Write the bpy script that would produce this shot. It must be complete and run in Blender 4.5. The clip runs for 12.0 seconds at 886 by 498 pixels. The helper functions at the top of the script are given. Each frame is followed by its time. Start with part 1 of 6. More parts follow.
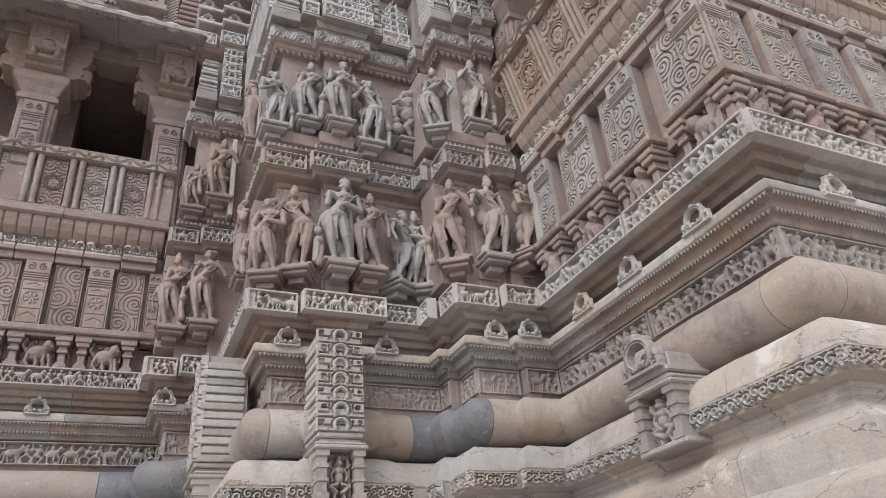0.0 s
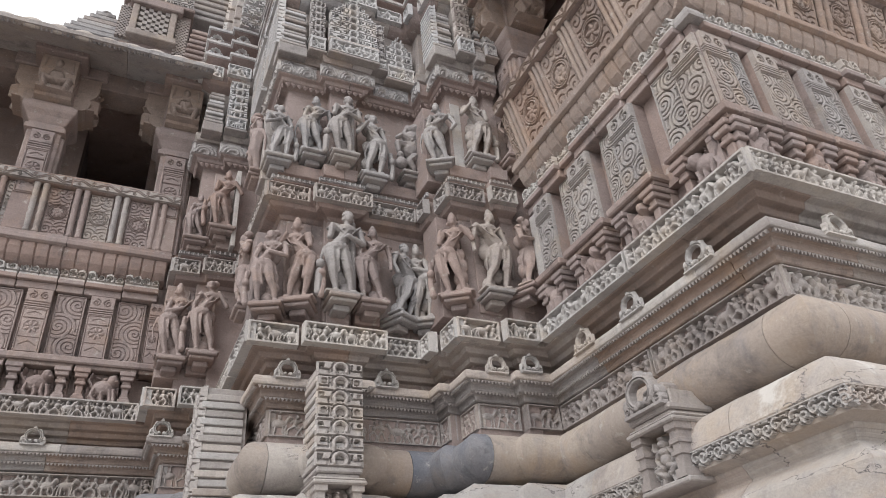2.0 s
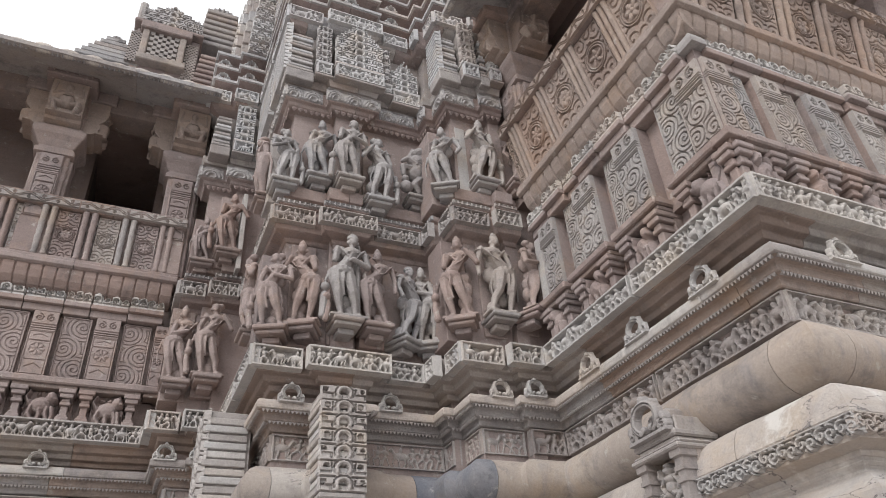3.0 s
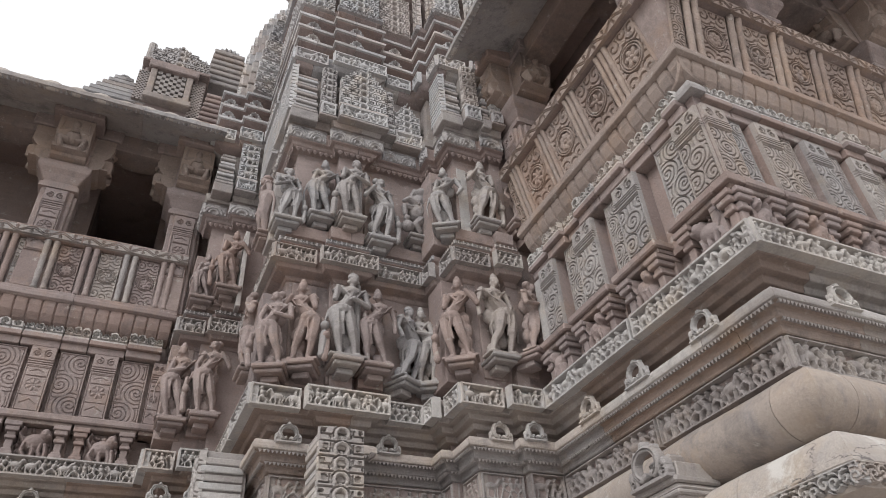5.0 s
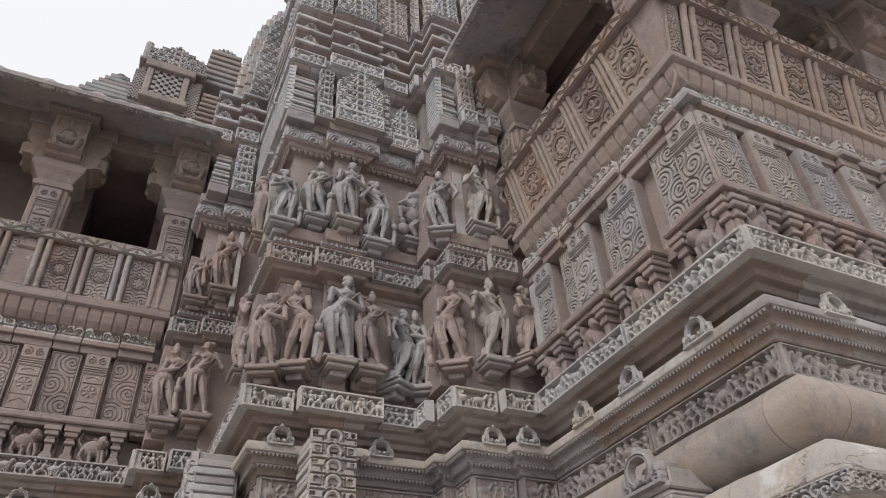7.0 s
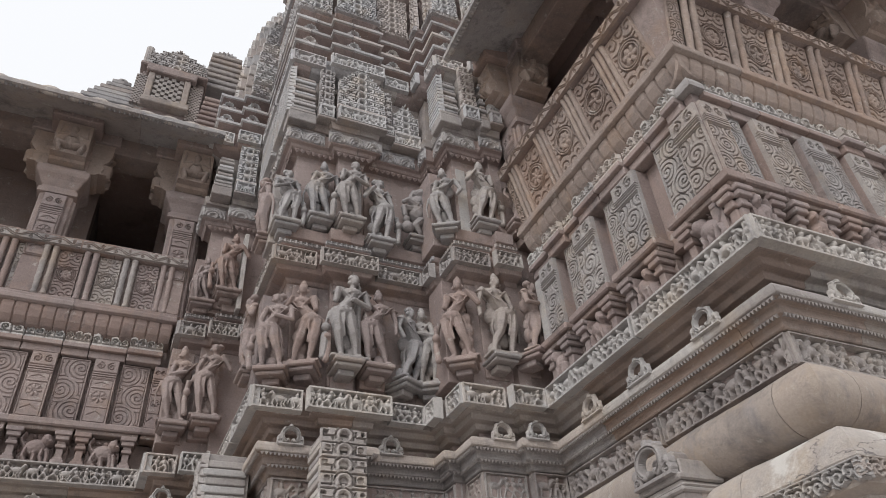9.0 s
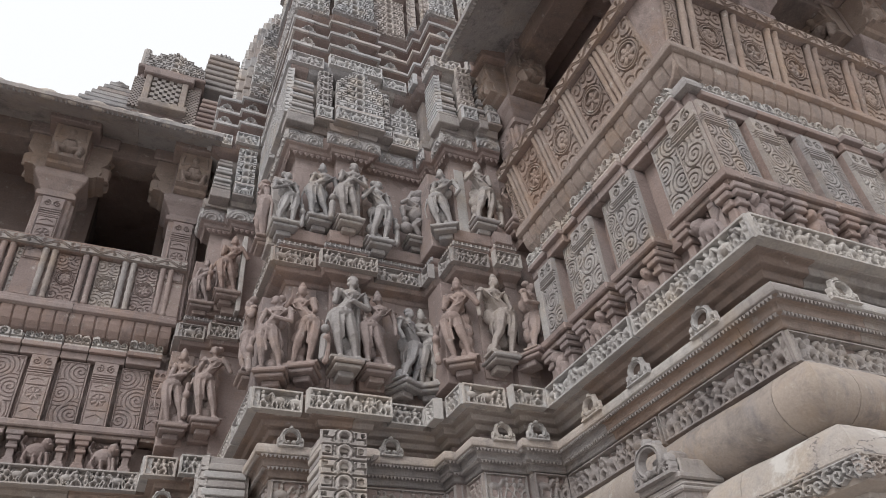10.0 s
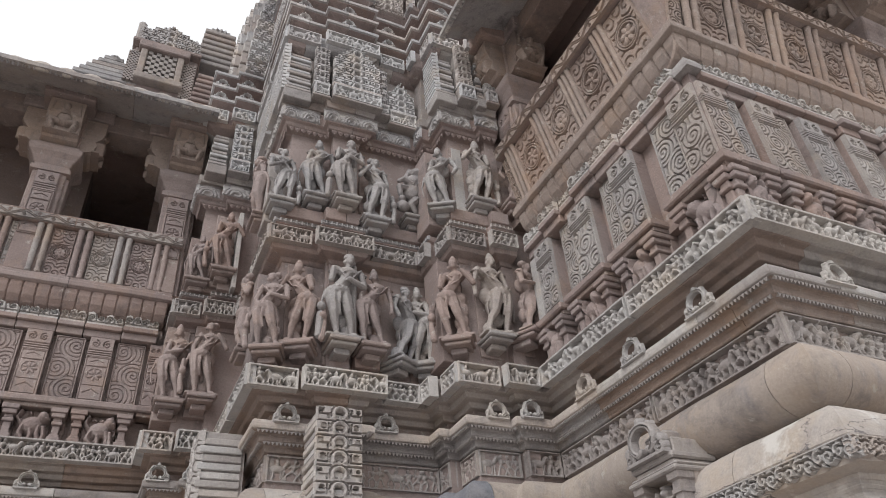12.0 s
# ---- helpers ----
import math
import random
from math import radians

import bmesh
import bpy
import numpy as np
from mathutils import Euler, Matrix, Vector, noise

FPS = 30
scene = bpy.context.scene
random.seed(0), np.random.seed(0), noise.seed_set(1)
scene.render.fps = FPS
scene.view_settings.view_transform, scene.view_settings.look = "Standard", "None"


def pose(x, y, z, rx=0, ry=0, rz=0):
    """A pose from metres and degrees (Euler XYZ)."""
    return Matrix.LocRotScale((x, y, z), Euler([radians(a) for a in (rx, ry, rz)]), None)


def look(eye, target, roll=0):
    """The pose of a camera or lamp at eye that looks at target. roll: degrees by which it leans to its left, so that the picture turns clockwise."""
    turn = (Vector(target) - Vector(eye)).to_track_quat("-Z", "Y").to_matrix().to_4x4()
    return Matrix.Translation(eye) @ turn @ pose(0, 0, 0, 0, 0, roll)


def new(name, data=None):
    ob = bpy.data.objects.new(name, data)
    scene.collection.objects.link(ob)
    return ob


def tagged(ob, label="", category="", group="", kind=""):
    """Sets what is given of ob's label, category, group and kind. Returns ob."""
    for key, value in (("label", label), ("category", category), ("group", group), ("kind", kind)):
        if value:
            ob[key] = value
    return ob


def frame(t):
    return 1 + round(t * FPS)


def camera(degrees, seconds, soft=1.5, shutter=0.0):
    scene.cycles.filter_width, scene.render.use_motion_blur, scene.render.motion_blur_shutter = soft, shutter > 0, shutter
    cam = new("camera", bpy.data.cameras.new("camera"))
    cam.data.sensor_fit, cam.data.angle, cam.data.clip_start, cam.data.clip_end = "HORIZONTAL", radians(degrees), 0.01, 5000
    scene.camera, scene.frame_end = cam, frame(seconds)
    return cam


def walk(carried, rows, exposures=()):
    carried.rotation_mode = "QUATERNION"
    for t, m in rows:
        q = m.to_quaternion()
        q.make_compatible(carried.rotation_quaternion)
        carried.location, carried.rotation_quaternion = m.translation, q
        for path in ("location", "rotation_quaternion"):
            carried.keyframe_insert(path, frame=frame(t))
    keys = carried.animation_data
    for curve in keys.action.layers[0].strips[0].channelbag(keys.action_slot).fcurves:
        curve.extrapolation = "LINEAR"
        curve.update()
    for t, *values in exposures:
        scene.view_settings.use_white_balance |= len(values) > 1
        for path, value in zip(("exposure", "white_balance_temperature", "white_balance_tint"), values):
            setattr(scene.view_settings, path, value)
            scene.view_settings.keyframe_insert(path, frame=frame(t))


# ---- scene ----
cam = camera(64.1, 12.0, soft=0.75)
PATH = [
    (0.0, pose(0.021, 0.043, 1.576, 120.11, 4.79, -23.89)),
    (0.5, pose(0.018, 0.042, 1.576, 120.60, 4.46, -23.99)),
    (1.0, pose(0.020, 0.042, 1.580, 121.21, 4.33, -24.21)),
    (1.5, pose(0.014, 0.038, 1.582, 121.98, 4.21, -24.19)),
    (2.0, pose(0.007, 0.035, 1.579, 122.72, 4.18, -24.20)),
    (2.5, pose(0.013, 0.028, 1.582, 123.64, 3.93, -24.05)),
    (3.0, pose(0.012, 0.013, 1.589, 124.46, 3.82, -23.84)),
    (5.0, pose(-0.001, 0.000, 1.596, 127.54, 3.24, -24.27)),
    (5.5, pose(0.000, -0.000, 1.600, 128.40, 2.94, -24.28)),
    (6.0, pose(-0.000, -0.001, 1.601, 128.93, 2.90, -23.97)),
    (6.5, pose(-0.002, -0.001, 1.599, 128.38, 2.97, -24.50)),
    (7.0, pose(-0.007, 0.003, 1.597, 127.76, 2.95, -25.07)),
    (9.0, pose(-0.007, 0.010, 1.591, 127.67, 3.79, -23.95)),
    (9.5, pose(-0.003, 0.009, 1.594, 127.60, 4.02, -23.71)),
    (10.0, pose(-0.007, 0.007, 1.593, 127.71, 4.16, -23.77)),
    (10.5, pose(-0.011, 0.005, 1.591, 127.65, 3.73, -24.00)),
    (11.0, pose(-0.016, 0.010, 1.587, 127.33, 4.22, -24.06)),
    (11.5, pose(-0.015, 0.008, 1.591, 126.63, 4.01, -24.34)),
    (12.0, pose(-0.017, 0.011, 1.592, 125.96, 3.88, -24.45)),
]
EXPOSURES = [(0.0, 0.46), (1.5, 0.46), (3.0, 0.43), (5.0, 0.25), (6.0, 0.15), (7.0, 0.07), (9.0, 0.12), (12.0, 0.22)]
walk(cam, PATH, EXPOSURES)

# world, sun, exposure: bright overcast sky
world = bpy.data.worlds.new("overcast_sky")
scene.world = world
world.use_nodes = True
wn, wl = world.node_tree.nodes, world.node_tree.links
wn.clear()
w_out = wn.new("ShaderNodeOutputWorld")
w_bg = wn.new("ShaderNodeBackground")
w_bg.inputs[1].default_value = 1.0
w_sky = wn.new("ShaderNodeTexSky")
w_sky.sky_type = "NISHITA"
w_sky.sun_disc = False
w_sky.sun_elevation, w_sky.sun_rotation = radians(45), radians(232)
w_sky.air_density, w_sky.dust_density = 1.0, 4.0
w_mix = wn.new("ShaderNodeMix")
w_mix.data_type = "RGBA"
w_mix.inputs[0].default_value = 0.86
w_gain = wn.new("ShaderNodeVectorMath")
w_gain.operation = "SCALE"
w_gain.inputs[3].default_value = 0.10
wl.new(w_sky.outputs[0], w_gain.inputs[0])
wl.new(w_gain.outputs[0], w_mix.inputs[6])
w_mix.inputs[7].default_value = (1.0, 1.01, 1.03, 1)
wl.new(w_mix.outputs[2], w_bg.inputs[0])
wl.new(w_bg.outputs[0], w_out.inputs[0])
sun = new("sun", bpy.data.lights.new("sun", "SUN"))
sun.data.energy, sun.data.angle, sun.data.color = 1.35, radians(35), (1.0, 0.98, 0.96)
sun.matrix_world = look((-8.5, -4.5, 10), (0.5, 2, 1.6))

# ---- materials ----
U = 2.3          # one module of the temple's plan, in metres
EYE = 1.6


def Z(h):
    return EYE + U * h


def stone(name, light, dark, stain, rough=0.9, grain=1.0, vary=0.5, patch=0.55, crack=0.0):
    """Weathered sandstone: two tones in beds and patches, lichen stains, pits and grain."""
    light, dark, stain = ((c[0] * 0.968, c[1], c[2] * 1.075) for c in (light, dark, stain))
    m = bpy.data.materials.new(name)
    m.use_nodes = True
    n, l = m.node_tree.nodes, m.node_tree.links
    b = n["Principled BSDF"]
    b.inputs["Roughness"].default_value = rough
    b.inputs["Specular IOR Level"].default_value = 0.25
    geo = n.new("ShaderNodeNewGeometry")
    info = n.new("ShaderNodeObjectInfo")

    def tex(scale, detail, roughness=0.6, stretch=None):
        t = n.new("ShaderNodeTexNoise")
        t.inputs["Scale"].default_value, t.inputs["Detail"].default_value = scale, detail
        t.inputs["Roughness"].default_value = roughness
        if stretch:
            mp = n.new("ShaderNodeMapping")
            mp.inputs["Scale"].default_value = stretch
            l.new(geo.outputs["Position"], mp.inputs["Vector"])
            l.new(mp.outputs[0], t.inputs["Vector"])
        else:
            l.new(geo.outputs["Position"], t.inputs["Vector"])
        return t

    def ramp(src, a, b2):
        r = n.new("ShaderNodeMapRange")
        r.inputs[1].default_value, r.inputs[2].default_value = a, b2
        l.new(src, r.inputs[0])
        return r.outputs[0]

    def mix(fac, a, c, blend="MIX"):
        x = n.new("ShaderNodeMix")
        x.data_type, x.blend_type = "RGBA", blend
        for s, v in ((0, fac), (6, a), (7, c)):
            if hasattr(v, "is_linked"):
                l.new(v, x.inputs[s])
            else:
                x.inputs[s].default_value = v if s == 0 else (*v, 1)
        return x.outputs[2]

    big = tex(1.3, 4)
    bed = tex(2.0, 5, 0.6, (0.5, 0.5, 5.0))
    col = mix(ramp(big.outputs[0], 0.35, 0.65), light, dark)
    tone = n.new("ShaderNodeMath")
    tone.operation = "MULTIPLY"
    l.new(ramp(bed.outputs[0], 0.45, 0.7), tone.inputs[0])
    tone.inputs[1].default_value = 0.45
    col = mix(tone.outputs[0], col, tuple(0.5 * (a + c) * 1.15 for a, c in zip(light, dark)))
    # each block its own tone: warm, blue-grey, dark
    pal = n.new("ShaderNodeValToRGB")
    pal.color_ramp.interpolation = "CONSTANT"
    tones = ((0.0, (1, 1, 1)), (0.28, (1.0, 0.945, 0.90)), (0.42, (0.90, 0.915, 0.935)), (0.62, (1.05, 1.035, 1.01)), (0.8, (0.82, 0.79, 0.785)), (0.92, (0.99, 0.90, 0.84)))
    while len(pal.color_ramp.elements) < len(tones):
        pal.color_ramp.elements.new(0.5)
    for e, (at, c) in zip(pal.color_ramp.elements, tones):
        e.position, e.color = at, (*c, 1)
    l.new(info.outputs["Random"], pal.inputs[0])
    col = mix(min(1.0, vary * 1.6), col, pal.outputs[0], "MULTIPLY")

    def patchy(scale, detail, lo, hi, amount, colour, stretch=None):
        t = tex(scale, detail, 0.68, stretch)
        k = n.new("ShaderNodeMath")
        k.operation = "MULTIPLY"
        l.new(ramp(t.outputs[0], lo, hi), k.inputs[0])
        k.inputs[1].default_value = amount
        return mix(k.outputs[0], col, colour)

    # iron stains, run-off streaks, lichen, soot and lime
    col = patchy(2.3, 5, 0.52, 0.70, 0.55, (light[0] * 0.98, light[1] * 0.84, light[2] * 0.68))
    col = patchy(3.4, 6, 0.52, 0.70, 0.5, stain, (2.2, 2.2, 0.35))
    col = patchy(1.7, 8, 0.56, 0.68, patch, tuple(0.5 * c for c in stain))
    col = patchy(7.0, 8, 0.56, 0.70, patch * 0.8, tuple(0.62 * c for c in stain))
    col = patchy(11.0, 9, 0.60, 0.70, 0.5, (0.56, 0.54, 0.50))
    fine = tex(60, 6, 0.7)
    col = mix(0.28, col, mix(ramp(fine.outputs[0], 0.3, 0.7), (0.55, 0.55, 0.55), (1.35, 1.33, 1.3)), "MULTIPLY")
    if crack:
        # open cracks along the beds, iron bands and lime mortar patches
        col = patchy(1.1, 7, 0.60, 0.64, 0.75, (0.66, 0.64, 0.61))
        col = patchy(1.6, 7, 0.50, 0.66, 0.55, (light[0] * 0.95, light[1] * 0.80, light[2] * 0.66), (0.5, 0.5, 2.6))
        warp = tex(2.2, 6, 0.6, (0.6, 0.6, 2.0))
        edge = n.new("ShaderNodeTexVoronoi")
        edge.feature = "DISTANCE_TO_EDGE"
        edge.inputs["Scale"].default_value = 1.5
        bend = n.new("ShaderNodeVectorMath")
        bend.operation = "MULTIPLY_ADD"
        l.new(warp.outputs[1], bend.inputs[0])
        bend.inputs[1].default_value = (0.9, 0.9, 0.9)
        flat = n.new("ShaderNodeMapping")
        flat.inputs["Scale"].default_value = (0.7, 0.7, 1.9)
        l.new(geo.outputs["Position"], flat.inputs["Vector"])
        l.new(flat.outputs[0], bend.inputs[2])
        l.new(bend.outputs[0], edge.inputs["Vector"])
        line = ramp(edge.outputs[0], 0.0, 0.011)
        broken = ramp(tex(3.0, 3).outputs[0], 0.50, 0.56)
        crev = n.new("ShaderNodeMath")
        crev.operation = "MAXIMUM"
        l.new(line, crev.inputs[0])
        l.new(broken, crev.inputs[1])
        col = mix(crev.outputs[0], tuple(0.4 * c for c in stain), col)
    l.new(col, b.inputs["Base Color"])
    h1 = tex(14, 8, 0.7)
    if crack:
        h1.inputs["Scale"].default_value = 8
    hm = n.new("ShaderNodeMath")
    hm.operation = "MULTIPLY_ADD"
    l.new(fine.outputs[0], hm.inputs[0])
    hm.inputs[1].default_value = 0.25
    l.new(h1.outputs[0], hm.inputs[2])
    bp = n.new("ShaderNodeBump")
    bp.inputs["Strength"].default_value = 0.75 * grain
    bp.inputs["Distance"].default_value = 0.02
    l.new(hm.outputs[0], bp.inputs["Height"])
    l.new(bp.outputs[0], b.inputs["Normal"])
    return m


BUFF = stone("buff_sandstone", (0.42, 0.385, 0.35), (0.335, 0.295, 0.265), (0.27, 0.245, 0.24))
PINK = stone("pink_sandstone", (0.38, 0.305, 0.272), (0.293, 0.232, 0.206), (0.238, 0.205, 0.195))
TAN = stone("tan_sandstone", (0.41, 0.325, 0.270), (0.318, 0.248, 0.203), (0.25, 0.21, 0.19), patch=0.6)
BROWN = stone("brown_sandstone", (0.31, 0.245, 0.21), (0.23, 0.18, 0.155), (0.19, 0.16, 0.145))
PALE = stone("pale_sandstone", (0.545, 0.512, 0.468), (0.43, 0.39, 0.35), (0.33, 0.305, 0.29))
GREY = stone("grey_weathered_sandstone", (0.44, 0.415, 0.39), (0.33, 0.305, 0.285), (0.23, 0.215, 0.21), patch=0.75)
TORUS = stone("smooth_sandstone", (0.43, 0.37, 0.31), (0.35, 0.295, 0.25), (0.24, 0.23, 0.235), vary=0.4, grain=0.5)
ORANGE = stone("orange_sandstone", (0.43, 0.355, 0.29), (0.36, 0.28, 0.215), (0.22, 0.21, 0.21))
BASE = stone("pale_base_sandstone", (0.49, 0.452, 0.408), (0.40, 0.362, 0.322), (0.33, 0.30, 0.29), patch=0.5, crack=1.0)
LICHEN = stone("lichen_grey_sandstone", (0.60, 0.575, 0.545), (0.46, 0.44, 0.415), (0.34, 0.325, 0.315), patch=0.6)
SLATE = stone("blue_grey_sandstone", (0.31, 0.295, 0.29), (0.15, 0.16, 0.185), (0.10, 0.108, 0.125), grain=0.6)
EARTH = stone("dusty_ground", (0.42, 0.38, 0.335), (0.35, 0.315, 0.28), (0.28, 0.255, 0.23), patch=0.4)
# interior stone toned down: the shade of deep openings is put into its colour
DARK = stone("shade_dark_sandstone", (0.29, 0.235, 0.205), (0.21, 0.175, 0.16), (0.15, 0.135, 0.135))

# ---- builders ----
def mesh_object(name, verts, faces, mat, parent=None, smooth=False, label=""):
    me = bpy.data.meshes.new(name)
    me.from_pydata([tuple(v) for v in verts], [], faces)
    me.materials.append(mat)
    if smooth:
        me.polygons.foreach_set("use_smooth", [True] * len(me.polygons))
        me.set_sharp_from_angle(angle=radians(32))
    ob = new(name, me)
    ob.parent = parent
    if parent:
        ob.matrix_parent_inverse = parent.matrix_basis.inverted()
    if label:
        tagged(ob, label)
    return ob


def part(name, bm, mat, parent, label="", smooth=False):
    me = bpy.data.meshes.new(name)
    bm.to_mesh(me)
    bm.free()
    me.materials.append(mat)
    if smooth:
        me.polygons.foreach_set("use_smooth", [True] * len(me.polygons))
    ob = new(name, me)
    ob.parent = parent
    if parent:
        ob.matrix_parent_inverse = parent.matrix_basis.inverted()
    if label:
        tagged(ob, label)
    return ob


def thing(name, label, category, group="", kind=""):
    return tagged(new(name), label, category, group, kind)


def normals_of(path):
    out = []
    for (x0, y0), (x1, y1) in zip(path, path[1:]):
        d = math.hypot(x1 - x0, y1 - y0)
        out.append(((y1 - y0) / d, -(x1 - x0) / d))
    return out


def offset_at(path, i, ns, o):
    """Vertex i of the right-angled path moved out by o, mitred."""
    a = ns[max(i - 1, 0)]
    b = ns[min(i, len(ns) - 1)]
    x, y = path[i]
    if a[0] * b[0] + a[1] * b[1] > 0.9:
        return x + o * a[0], y + o * a[1]
    return x + o * (a[0] + b[0]), y + o * (a[1] + b[1])


def worn_point(x, y, z, depth=0.006):
    """Weathering: a slow waver of the face and now and then a chip."""
    p = Vector((x, y, z))
    d = noise.noise_vector(p * 3.1) * depth + noise.noise_vector(p * 11.0) * depth * 0.5
    c = noise.noise(p * 5.3 + Vector((7, 3, 1)))
    if c > 0.38:
        d += Vector((0.02, 0.03, 0.012)) * (c - 0.38)
    return p + d


def sweep(name, path, profile, mat, parent, back=-0.16, label="", smooth=False, wear=True):
    """One stone: the profile of (out, height) in modules, drawn along the path and closed behind."""
    ns = normals_of(path)
    ring = list(profile) + [(back, profile[-1][1]), (back, profile[0][1])]
    n = len(ring)
    corners = [[Vector((U * q[0], U * q[1], Z(h))) for q, h in ((offset_at(path, i, ns, o), h) for o, h in ring)] for i in range(len(path))]
    rings = [corners[0]]
    for i in range(len(path) - 1):
        d = math.hypot(path[i + 1][0] - path[i][0], path[i + 1][1] - path[i][1])
        k = max(1, min(40, int(d / 0.028))) if wear else 1
        for q in range(1, k + 1):
            rings.append([a.lerp(c, q / k) for a, c in zip(corners[i], corners[i + 1])])
    verts = [worn_point(*p) if wear else p for row in rings for p in row]
    faces, path = [], rings
    for i in range(len(path) - 1):
        for j in range(n):
            a, b = i * n + j, i * n + (j + 1) % n
            faces.append((a, a + n, b + n, b))
    faces.append(tuple(range(n)))
    faces.append(tuple(reversed(range((len(path) - 1) * n, len(path) * n))))
    return mesh_object(name, verts, faces, mat, parent, smooth, label)


def chamfer(profile, r=0.004):
    """Worn edges: every corner of a profile cut by r."""
    p = [Vector(q) for q in profile]
    out = [tuple(p[0])]
    for a, b, c in zip(p, p[1:], p[2:]):
        d1, d2 = (a - b), (c - b)
        k = min(r, d1.length * 0.4, d2.length * 0.4)
        out += [tuple(b + d1.normalized() * k), tuple(b + d2.normalized() * k)]
    return out + [tuple(p[-1])]


def stones(path, longest=0.42, seed=1):
    """Cuts a path into runs of about `longest` modules; runs wrap round the corners."""
    rnd = random.Random(seed)
    runs, cur = [], [path[0]]
    for (x0, y0), (x1, y1) in zip(path, path[1:]):
        d = math.hypot(x1 - x0, y1 - y0)
        if d > longest * 0.5:
            k = max(1, round(d / longest))
            cuts = [(i + 0.5 + rnd.uniform(-0.15, 0.15)) / k for i in range(k)]
            for c in cuts:
                g = 0.0009 / d
                cur.append((x0 + (x1 - x0) * (c - g), y0 + (y1 - y0) * (c - g)))
                runs.append(cur)
                cur = [(x0 + (x1 - x0) * (c + g), y0 + (y1 - y0) * (c + g))]
        cur.append((x1, y1))
    runs.append(cur)
    return runs


def course(name, path, profile, mat, parent, longest=0.42, seed=1, piece="block", worn=0.004, smooth=False):
    prof = chamfer(profile, worn) if worn else profile
    for k, run in enumerate(stones(path, longest, seed)):
        m = mat[k % len(mat)] if isinstance(mat, list) else mat
        sweep(piece, run, prof, m, parent, smooth=smooth)


def facing(x, y, h, side=False):
    """The frame of a wall face at (x, y, h) modules: local x to the viewer's right, y up, z out of the wall."""
    if side:
        r = Matrix(((0, 0, -1), (-1, 0, 0), (0, 1, 0)))
    else:
        r = Matrix(((1, 0, 0), (0, 0, -1), (0, 1, 0)))
    return Matrix.Translation((U * x, U * y, Z(h))) @ r.to_4x4()


